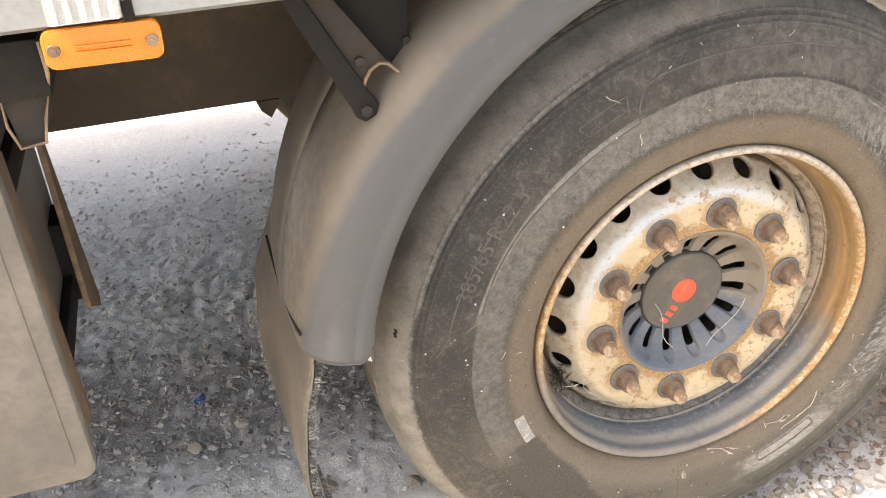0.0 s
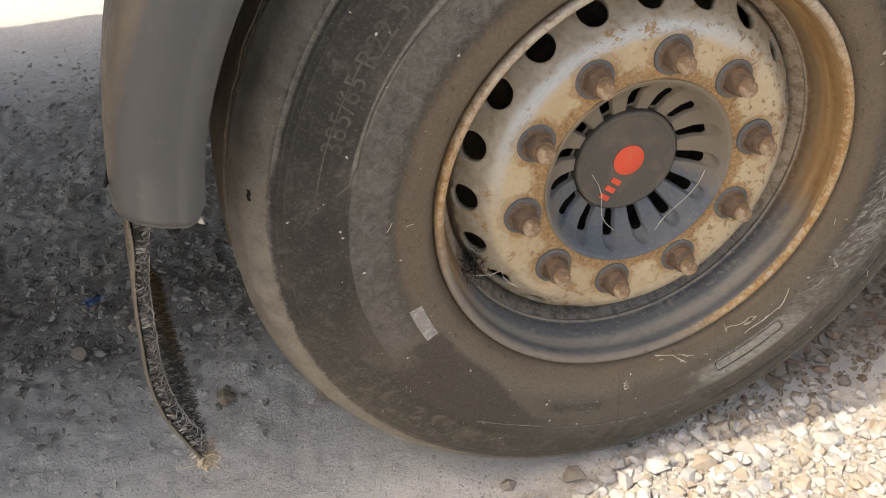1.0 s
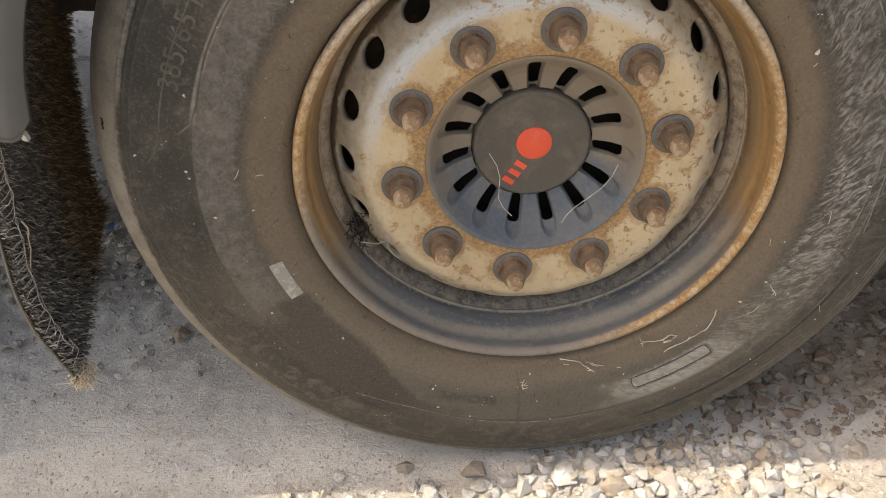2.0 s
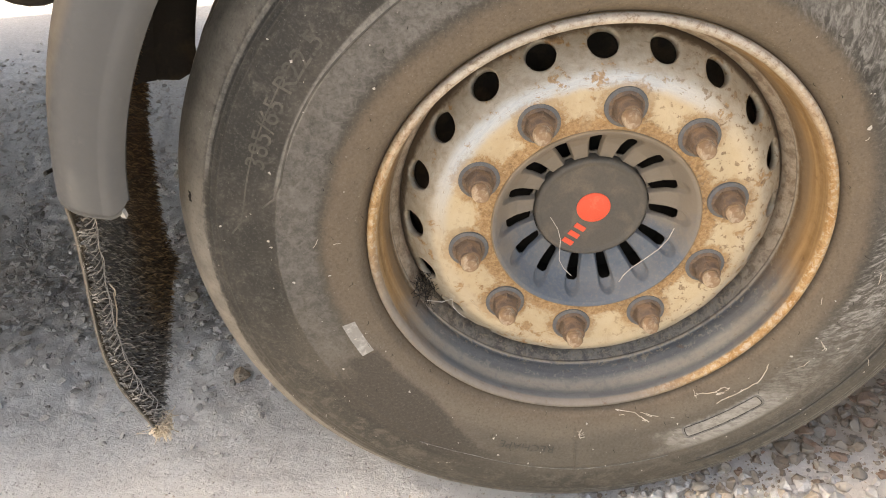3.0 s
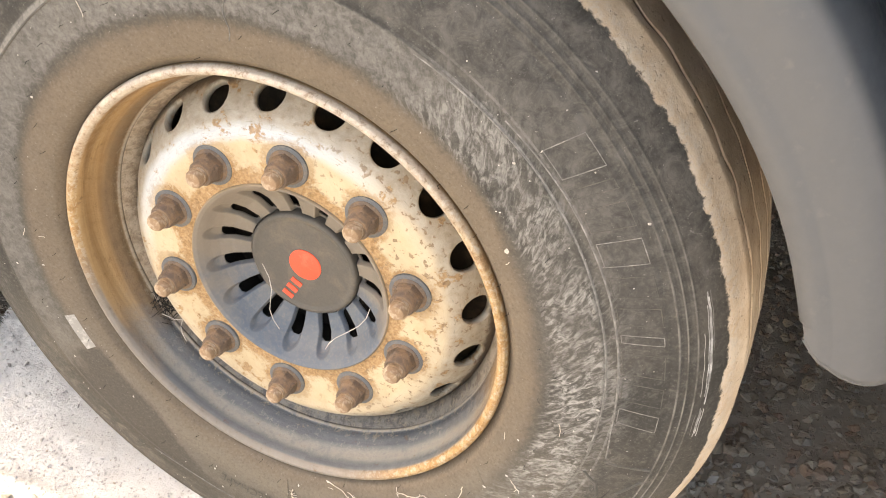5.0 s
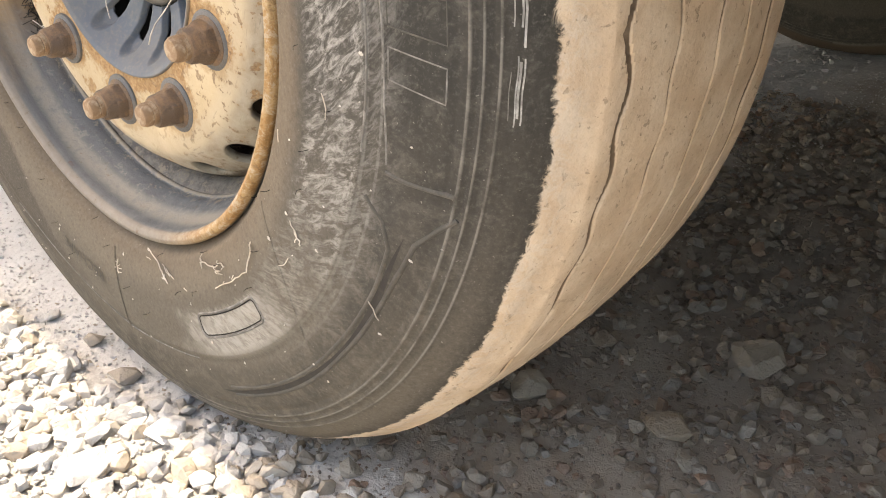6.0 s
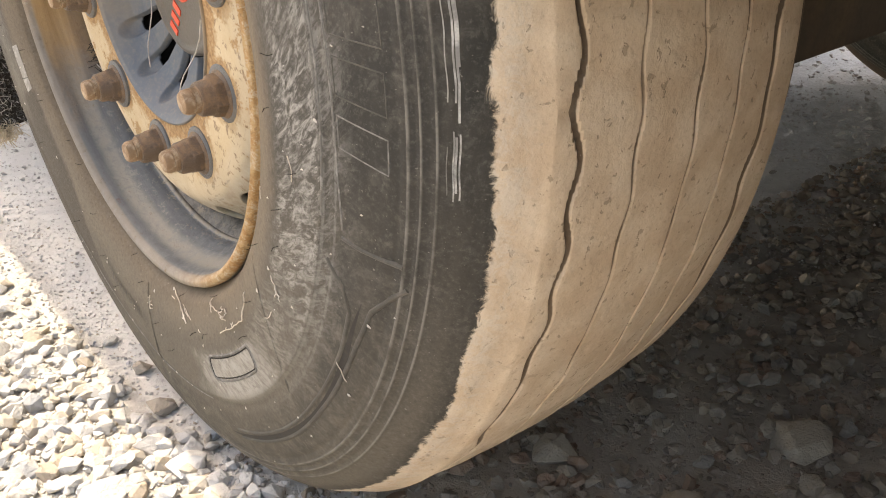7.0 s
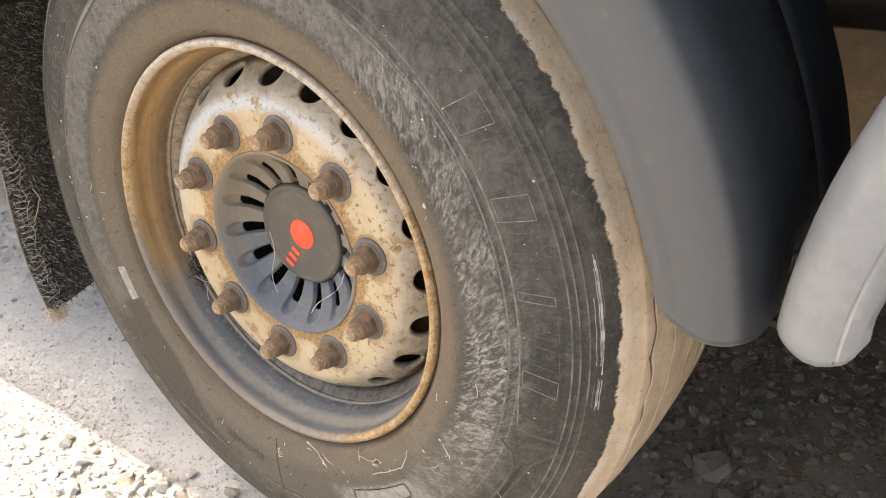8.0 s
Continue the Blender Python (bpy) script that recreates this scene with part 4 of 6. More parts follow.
def strip_on_side(path, half, out=0.0006, n=1):
    """A thin strip lying on the tyre's side along (radius, angle) points."""
    verts, faces = [], []
    for r, a in path:
        verts += [on_side(r - half, a, out), on_side(r + half, a, out)]
    for i in range(len(path) - 1):
        faces.append((2 * i, 2 * i + 1, 2 * i + 3, 2 * i + 2))
    return verts, faces


def side_text(words, size, r0, a0, name, parent, label, lift=0.0010, mat=None):
    """Raised lettering along the tyre's side, its tops outwards."""
    cu = bpy.data.curves.new(name, "FONT")
    cu.body, cu.size, cu.resolution_u = words, size, 2
    tmp = new("lettering", cu)
    me = bpy.data.meshes.new_from_object(tmp.evaluated_get(bpy.context.evaluated_depsgraph_get()))
    bpy.data.objects.remove(tmp)
    for v in me.vertices:
        u, w = v.co.x, v.co.y
        v.co = on_side(r0 + w, a0 + math.degrees(u / r0), lift)
    me.name = name
    return linked(name, me, mat or M_SEAM, parent, label, smooth=False)


def outline_on_side(r0, r1, a0, a1, thick, lean=0.0, k=8):
    pts = [(r0, a0 + (a1 - a0) * t / k) for t in range(k)]
    pts += [(r0 + (r1 - r0) * t / k, a1 + lean * t / k) for t in range(k)]
    pts += [(r1, a1 + lean + (a0 - a1) * t / k) for t in range(k)]
    pts += [(r1 + (r0 - r1) * t / k, a0 + lean * (1 - t / k)) for t in range(k)]
    return tube([on_side(r, a, -0.35 * thick) for r, a in pts], thick, 8, closed=True)


def rounded_on_side(r0, r1, a0, a1, corner, thick):
    """A raised oblong outline with rounded corners."""
    rm = (r0 + r1) / 2
    wide = radians(a1 - a0) * rm
    pts = []
    for u, w, start in ((wide - corner, corner, -90), (wide - corner, r1 - r0 - corner, 0), (corner, r1 - r0 - corner, 90), (corner, corner, 180)):
        for t in range(6):
            q = radians(start + 18 * t)
            pts.append((u + corner * math.cos(q), w + corner * math.sin(q)))
        if start in (-90, 90):
            continue
        u0, w0 = pts[-1]
        far = corner if start == 0 else wide - corner
        pts += [(u0 + (far - u0) * t / 8, w0) for t in range(1, 8)]
    return tube([on_side(r0 + w, a0 + math.degrees(u / rm), -0.3 * thick) for u, w in pts], thick, 8, closed=True)


def build_wheel():
    w = thing("wheel", "dusty truck wheel with rusty cream disc and worn black tyre", "wheel", (0, 0, AXLE))
    tyre = build_tyre(w)
    build_rim(w)
    build_plate(w)
    build_cap(w)
    meshes = []
    rng = random.Random(4)
    for i in range(10):
        a = radians(36 * i + 9)
        build_nut(w, (0.1675 * math.sin(a), rng.uniform(-0.001, 0.0015), 0.1675 * math.cos(a)), rng.uniform(0, 1), meshes)
    v, f = lathe([(0.10, 0.138), (0.232, 0.142), (0.242, 0.150), (0.243, 0.335), (0.10, 0.335)], 64)
    raw("brake_drum", v, f, M_DRUM, w, "dark rusty brake drum")
    # marks on the tyre
    v, f = strip_on_side([(0.3420, a) for a in np.linspace(-116.4, -106.9, 8)], 0.0088)
    raw("chalk_mark", v, f, M_CHALK, tyre, "rubbed white chalk rectangle")
    def streaks(r, a0, a1, half, count, seed):
        """A scrape: thin broken streaks side by side."""
        rs = random.Random(seed)
        bits = []
        for n in range(count):
            at = r + half * (2 * (n + rs.uniform(0.2, 0.8)) / count - 1)
            lo, hi = a0 + rs.uniform(0, 0.22) * (a1 - a0), a1 - rs.uniform(0, 0.22) * (a1 - a0)
            wide = half / count * rs.uniform(0.5, 0.95)
            bits.append(strip_on_side([(at + 0.0003 * math.sin(a * 1.7), a) for a in np.linspace(lo, hi, 14)], wide, 0.0005 + 0.0001 * (n % 3)))
        return merged(bits)

    for k, (r, a0, a1, half, count, mat) in enumerate(((0.4950, 79.0, 91.8, 0.0005, 1, M_CHALK), (0.4945, 92.6, 98.0, 0.0004, 1, M_SCUFF), (0.5028, 73.5, 84.0, 0.0005, 1, M_SCUFF), (0.5004, 75.5, 92.0, 0.0019, 3, M_SCRAPE), (0.4990, 92.4, 98.0, 0.0020, 3, M_SCRAPE))):
        tagged(raw("scrape_mark", *streaks(r, a0, a1, half, count, k), mat, tyre, "pale scrape along the shoulder"), kind="stuff" if count > 1 else "")
    raw("raised_panel", *rounded_on_side(0.3570, 0.3815, 139.3, 158.2, 0.0075, 0.0014), M_SCUFF, tyre, "moulded oblong outline")
    # black line inside the outline stands for its shadow
    raw("panel_groove", *rounded_on_side(0.3592, 0.3793, 139.7, 157.8, 0.0056, 0.0007), M_BLACK, tyre, "dark line inside the moulded outline")
    raw("raised_seam", *tube([on_side(r, 184.2 - (r - 0.315) * 15.6, 0.0002) for r in np.linspace(0.315, 0.411, 9)], 0.0011, 5), M_RUBBER, tyre, "thin raised seam")
    ring = [(0.4083, 163.0), (0.408, 171.8), (0.4107, 182.3), (0.407, 191.8), (0.4016, 205.1), (0.4133, 217.3)]
    raw("raised_seam", *tube([on_side(float(np.interp(a, [p[1] for p in ring], [p[0] for p in ring])), a, 0.0001) for a in np.linspace(163, 217, 28)], 0.0007, 5), M_SCUFF, tyre, "thin raised seam")
    raw("raised_seam", *tube([on_side(r, 3.0 + 0.35 * math.sin(r * 190), 0.0001) for r in np.linspace(0.327, 0.405, 12)], 0.0006, 5), M_SCUFF, tyre, "pale cracked seam")
    raw("raised_seam", *tube([on_side(r, 124.3 + (r - 0.31) * 92, -0.0003) for r in np.linspace(0.312, 0.415, 11)], 0.0009, 6), M_RUBBER, tyre, "thin raised seam")
    def seam(points, thick=0.0008, mat=None):
        """A raised moulded line along (radius, angle) points."""
        fine = []
        for (r0, a0), (r1, a1) in zip(points, points[1:]):
            k = max(2, int(abs(a1 - a0) / 2) + 1)
            fine += [(r0 + (r1 - r0) * t / k, a0 + (a1 - a0) * t / k) for t in range(k)]
        raw("raised_seam", *tube([on_side(r, a, -thick * 0.8) for r, a in fine + [points[-1]]], thick * 1.9, 10), mat or M_SEAM, tyre, "thin raised seam")

    seam([(0.4184, -78.3), (0.4054, -76.3), (0.4004, -72.7), (0.4028, -63.6), (0.4022, -53.3), (0.3985, -40.6), (0.3990, -23.3)])
    seam([(0.3990, -23.3), (0.4201, -22.1), (0.4412, -20.1), (0.4453, -17.1), (0.4450, 3.1), (0.4495, 18.8), (0.4505, 25.2), (0.4474, 28.5), (0.437, 30.2)])
    seam([(0.4424, -33.3), (0.4418, -23.6), (0.4240, -24.4), (0.4245, -32.6), (0.4424, -33.3)], 0.0006)
    seam([(0.455, -84), (0.444, -82), (0.440, -79), (0.436, -60), (0.438, -50)], 0.0006)
    # twin ridges of the rear quarter
    seam([(0.398, 32), (0.4005, 42), (0.4040, 56), (0.4035, 70), (0.4035, 90), (0.4020, 104)], 0.0005, M_SCUFF)
    seam([(0.410, 46), (0.4145, 58), (0.4160, 75), (0.4155, 90), (0.4175, 98.5), (0.423, 104)], 0.0005, M_SCUFF)
    seam([(0.423, 104.8), (0.4400, 104.8), (0.4730, 104.2)], 0.0010)
    seam([(0.4765, 106.2), (0.4650, 108.2), (0.4542, 110.6), (0.4490, 115.4), (0.4460, 122.0), (0.4445, 130.2), (0.4460, 140.9), (0.447, 158.0)], 0.0012)
    seam([(0.4095, 108.5), (0.4273, 110.1), (0.4370, 112.5), (0.4380, 118.0), (0.4360, 130.0), (0.4370, 141.0), (0.438, 158.0)], 0.0011)
    v, f = [], []
    for n, a in enumerate(np.linspace(110.5, 161, 34)):
        half = 0.0030 * min(1.0, (a - 110.4) / 9.0, (161.1 - a) / 8.0) ** 0.7
        mid = 0.4432 + 0.0006 * math.sin(a * 0.21) + 0.004 * max(0.0, (116 - a) / 6) ** 2
        v += [on_side(mid - half, a, 0.0002), on_side(mid + half, a, 0.0002)]
        f += [(2 * n, 2 * n + 1, 2 * n + 3, 2 * n + 2)] if n < 33 else []
    raw("moulded_groove", v, f, M_GROOVE, tyre, "dark moulded groove")
    v, f = strip_on_side([(0.5095 + 0.0008 * math.sin(a * 7), a) for a in np.linspace(-81.2, -79.6, 7)], 0.0019)
    raw("nick", v, f, M_BLACK, tyre, "small dark nick in the shoulder")
    # plain raised blocks where the maker's name stands
    a = 51.7
    for n, wide in enumerate((4.4, 1.3, 3.3, 3.5, 3.0, 2.6, 1.3, 3.6, 3.2, 2.8)):
        raw("raised_block", *outline_on_side(0.4200, 0.4600, a, a + wide, 0.0006, 0.8), M_SEAM if n % 3 else M_SCUFF, tyre, "plain raised block outline")
        a += wide + 1.7
    side_text("RECHAPE", 0.0195, 0.3580, 188.2, "lettering", tyre, "raised moulded word", 0.0012)
    side_text("385/65 R22.5", 0.0335, 0.4215, -71.5, "lettering", tyre, "raised moulded size figures", 0.0008)
    # flecks, threads and vent hairs
    pieces = []
    rng = random.Random(11)
    for n in range(150):
        r, a = rng.uniform(0.315, 0.50), rng.uniform(0, 360)
        s = rng.choice((0.0008, 0.0010, 0.0014, 0.0024))
        if n < 3:
            r, a, s = ((0.330, 63.9, 0.0060), (0.350, -48.8, 0.0036), (0.338, 127.0, 0.0040))[n]
        c = on_side(r, a, 0.0008)
        t = (on_side(r, a + 1) - c).normalized()
        q = (on_side(r + 0.003, a) - on_side(r - 0.003, a)).normalized()
        k = rng.randint(4, 6)
        ring = [c + s * rng.uniform(0.4, 1.2) * (math.cos(6.283 * j / k) * t * rng.uniform(0.5, 1.0) + math.sin(6.283 * j / k) * q) for j in range(k)]
        pieces.append(([c + Vector((0, -0.0012, 0))] + ring, [(0, j + 1, (j + 1) % k + 1) for j in range(k)]))
    tagged(raw("dried_mud", *merged(pieces), M_FLECK, tyre, "pale dried flecks of mud"), kind="stuff")
    pieces = []
    for n in range(16):
        r, a = rng.uniform(0.31, 0.47), rng.uniform(0, 360)
        if n < 5:
            r, a = rng.uniform(0.300, 0.335), rng.uniform(140, 200)
        way, long = rng.uniform(0, 6.28), rng.uniform(0.006, 0.028)
        pts = []
        for t in range(6):
            way += rng.uniform(-0.4, 0.4)
            r, a = r + math.sin(way) * long / 6, a + math.degrees(math.cos(way) * long / 6 / r)
            pts.append(on_side(min(max(r, 0.299), 0.5), a, 0.0012 + rng.uniform(0, 0.001)))
        pieces.append(tube(pts, 0.0004, 4))
    for path in (((0.300, 173.0), (0.307, 168.2), (0.318, 166.6), (0.331, 164.4)), ((0.3095, 150.6), (0.318, 146.6), (0.3165, 144.6), (0.325, 142.6)), ((0.335, 148.0), (0.3368, 142.3), (0.3385, 137.2), (0.330, 133.2), (0.3215, 131.6)), ((0.322, 146.8), (0.3235, 145.0)), ((0.3586, 120.6), (0.3697, 121.2)), ((0.325, 182.4), (0.334, 182.8), (0.344, 182.2))):
        pts = []
        for (r0, a0), (r1, a1) in zip(path[:-1], path[1:]):
            for t in range(4):
                pts.append(on_side(r0 + (r1 - r0) * t / 4 + rng.uniform(-0.0008, 0.0008), a0 + (a1 - a0) * t / 4 + rng.uniform(-0.12, 0.12), 0.0014 + rng.uniform(0, 0.0014)))
        pieces.append(tube(pts, 0.0006, 5))
        for _ in range(4):
            p = rng.choice(pts)
            d = Vector((rng.gauss(0, 1), 0, rng.gauss(0, 1))).normalized() * rng.uniform(0.003, 0.009)
            pieces.append(tube([p, p + d * 0.5 + Vector((0, -0.001, 0)), p + d], 0.0004, 4))
    tagged(raw("dry_straw", *merged(pieces), M_ROOT, tyre, "dry pale rootlets and fibres"), kind="stuff")
    pieces = []
    for n in range(60):
        a = n * 6.0 + rng.uniform(-0.6, 0.6)
        r = rng.choice((0.302, 0.318, 0.335, 0.352, 0.372))
        p = on_side(r, a)
        pieces.append(tube([p, p + Vector((rng.uniform(-0.002, 0.002), -0.004, 0)), p + Vector((rng.uniform(-0.004, 0.004), -0.007, rng.uniform(-0.002, 0.002)))], 0.0003, 3))
    tagged(raw("moulded_hair", *merged(pieces), M_BLACK, tyre, "short moulded rubber hairs"), kind="stuff")
    # dark fluff caught between disc and rim
    pieces = []
    for n in range(70):
        c = Vector((-0.228 + rng.gauss(0, 0.009), 0.066 + rng.gauss(0, 0.006), -0.106 + rng.gauss(0, 0.013)))
        d = Vector((rng.gauss(0, 1), rng.gauss(0, 1), rng.gauss(0, 1))).normalized() * rng.uniform(0.006, 0.016)
        pieces.append(tube([c - d, c + Vector((0.002, -0.002, 0.002)), c + d], 0.0005, 3))
    tagged(raw("fluff", *merged(pieces), M_DARK, w, "dark fluff caught in the rim"), kind="stuff")
    # cobweb threads in the rim
    pieces = []
    for p, q in (((-0.226, 0.052, -0.118), (-0.180, 0.050, -0.114)), ((-0.202, 0.07, -0.085), (-0.175, 0.03, -0.135)), ((-0.055, 0.070, -0.005), (-0.030, 0.045, -0.085)), ((0.105, 0.05, -0.02), (0.035, 0.045, -0.10))):
        P, Q = Vector(p), Vector(q)
        pts = [P.lerp(Q, t / 6) + Vector((0.006 * math.sin(t * 1.1), 0, -0.006 * math.sin(math.pi * t / 6))) for t in range(7)]
        pieces.append(tube(pts, 0.0006, 4))
    tagged(raw("cobweb", *merged(pieces), M_FLECK, w, "pale cobweb threads and straw"), kind="stuff")
    return w


WHEEL = build_wheel()
far = copy_thing(WHEEL, pose(0, 2.32, AXLE - 0.055, 0, 0, 180))
next_wheel = copy_thing(WHEEL, pose(1.315, 0, AXLE, 0, 50, 0))
# unseen far wheel of the next axle, added to block light from that side
far_next = copy_thing(WHEEL, pose(1.315, 2.32, AXLE - 0.055, 0, 0, 180))

# ---- the mudguards ----


def guard_section(a, y0, inner, wider=0.0, inset=0.0):
    """Cross-section of a mudguard at an angle: (radius, depth) from the inner edge of its side to its far edge."""
    c = math.cos(radians(a))
    s = max(math.sin(radians(a)), 0)
    ri, ro = 0.557 + inset + 0.046 * c + wider * s**5, 0.637 + 0.066 * c + wider * s
    fr = 0.052
    # rounded bead along the inner edge
    w = min(0.021, 0.9 * (ro - fr - ri))
    pts = [(ri + 0.001, y0 + 0.012), (ri, y0 + 0.005), (ri + 0.19 * w, y0 + 0.0008), (ri + 0.48 * w, y0 - 0.0012), (ri + 0.72 * w, y0 - 0.0024), (ri + w, y0)]
    # soft groove along the bend of the front half
    fold = 0.0035 * min(max(-math.sin(radians(a)) * 2.5 - 0.8, 0), 1)
    pts += [(ri + w + (ro - fr - ri - w) * t / 4, y0) for t in range(1, 5)]
    pts += [(ro - fr + fr * math.sin(t), y0 + fr - fr * math.cos(t)) for t in np.linspace(0.2, math.pi / 2, 9)]
    pts += [(ro + 0.004 * math.sin(math.pi * t / 8), y0 + fr + (inner - fr - 0.052) * t / 8) for t in range(1, 9)]
    pts += [(ro - 0.052 + 0.052 * math.cos(t), y0 + inner - 0.052 + 0.052 * math.sin(t)) for t in np.linspace(0.3, math.pi / 2, 4)]
    pts += [(ro - 0.070, y0 + inner + 0.001), (ro - 0.096, y0 + inner + 0.002)]
    return [(r, y + fold * math.exp(-(((r - 0.6545) / 0.006) ** 2)) if y < y0 + 0.05 else y) for r, y in pts]


def build_guard(name_label, cx, a0, a1, y_a, y_b, inner=0.36, drop=0.0, wider=0.0, inset=0.0, corner=(0.022, 0.070), rise=(0.0, 0.05), plastic=None):
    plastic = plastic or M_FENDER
    g = thing("mudguard", name_label, "mudguard", (cx, 0, AXLE), "mudguards along the trailer")
    zone = 6.0
    angs = np.r_[np.linspace(a0, a0 + zone, 13)[:-1], np.linspace(a0 + zone, a1 - zone, 56), np.linspace(a1 - zone, a1, 13)[1:]]

    def place(a, r, y, ri):
        """A point of the guard; its ends are cut round at the inner corner and rise behind the bend."""
        at = a
        back = min(max((y - min(y_a, y_b) - 0.035) / 0.10, 0), 1)
        for end, rad, way, up in ((a0, corner[0], 1, rise[0]), (a1, corner[1], -1, rise[1])):
            d = max(rad - max(r - ri, 0), 0)
            cut = math.degrees((rad - math.sqrt(max(rad * rad - d * d, 0)) + up * back * back) / r)
            off = (a - end) * way
            if off < zone:
                at = end + way * (cut + off * (zone - cut) / zone)
        return (r * math.sin(radians(at)), y, r * math.cos(radians(at)) - drop)

    verts, k = [], 0
    for a in angs:
        sec = guard_section(a, y_a + (y_b - y_a) * (a - a0) / (a1 - a0), inner, wider, inset)
        k = len(sec)
        verts += [place(a, r, y, sec[1][0]) for r, y in sec]
    faces = [(i * k + j, i * k + j + 1, (i + 1) * k + j + 1, (i + 1) * k + j) for i in range(len(angs) - 1) for j in range(k - 1)]
    side = [f for f in faces if f[0] % k < 22]
    top = [f for f in faces if 22 <= f[0] % k < 29]
    wall = [f for f in faces if f[0] % k >= 29]

    def used(fs):
        ids = sorted({i for f in fs for i in f})
        at = {i: n for n, i in enumerate(ids)}
        return [verts[i] for i in ids], [tuple(at[i] for i in f) for f in fs]

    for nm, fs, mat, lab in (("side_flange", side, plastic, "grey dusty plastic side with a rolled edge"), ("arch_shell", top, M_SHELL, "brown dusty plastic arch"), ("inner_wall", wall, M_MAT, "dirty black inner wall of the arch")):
        ob = raw(nm, *used(fs), mat, g, lab, sharp=50)
        so = ob.modifiers.new("thick", "SOLIDIFY")
        so.thickness, so.offset = 0.004, -1.0
    lining = [(x * 0.986, y, z * 0.986) for x, y, z in verts]
    ids = sorted({i for f in top for i in f})
    index = {i: n for n, i in enumerate(ids)}
    raw("arch_lining", [lining[i] for i in ids], [tuple(index[i] for i in f) for f in top], M_MAT, g, "dirty black lining under the arch", sharp=50)
    # rolled lower hems
    for a in (a0, a1):
        y0 = y_a if a == a0 else y_b
        sec = guard_section(a, y0, inner, wider, inset)
        pts = [place(a, r, y, sec[1][0]) for r, y in sec[2:24]]
        raw("hem", *tube(pts, 0.0042 if plastic is M_FENDER else 0.0028, 8), plastic, g, "rolled lower hem")
    return g


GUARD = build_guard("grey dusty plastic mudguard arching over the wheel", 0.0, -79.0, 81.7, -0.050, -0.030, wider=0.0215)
slit = []
for a, y in ((-79.2, 0.305), (-79.5, 0.25), (-79.3, 0.16), (-78.3, 0.06), (-77.0, 0.0), (-76.2, -0.025)):
    r = 0.6425 + 0.066 * math.cos(radians(a))
    slit.append((r * math.sin(radians(a)), y, r * math.cos(radians(a))))
raw("lower_joint", *tube(slit, 0.0024, 6), M_BLACK, GUARD, "dark joint along the arch's lower end")
chip = [(-0.553, 0.108), (-0.558, 0.110), (-0.5605, 0.115), (-0.557, 0.119), (-0.5545, 0.115)]
part("torn_corner", prism(chip, "y", -0.0525, -0.044), M_FLECK, GUARD, "pale torn bit at the flange's corner")
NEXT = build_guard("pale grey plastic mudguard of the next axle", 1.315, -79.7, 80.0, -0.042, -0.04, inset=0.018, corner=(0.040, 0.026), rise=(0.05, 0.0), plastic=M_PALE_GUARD)


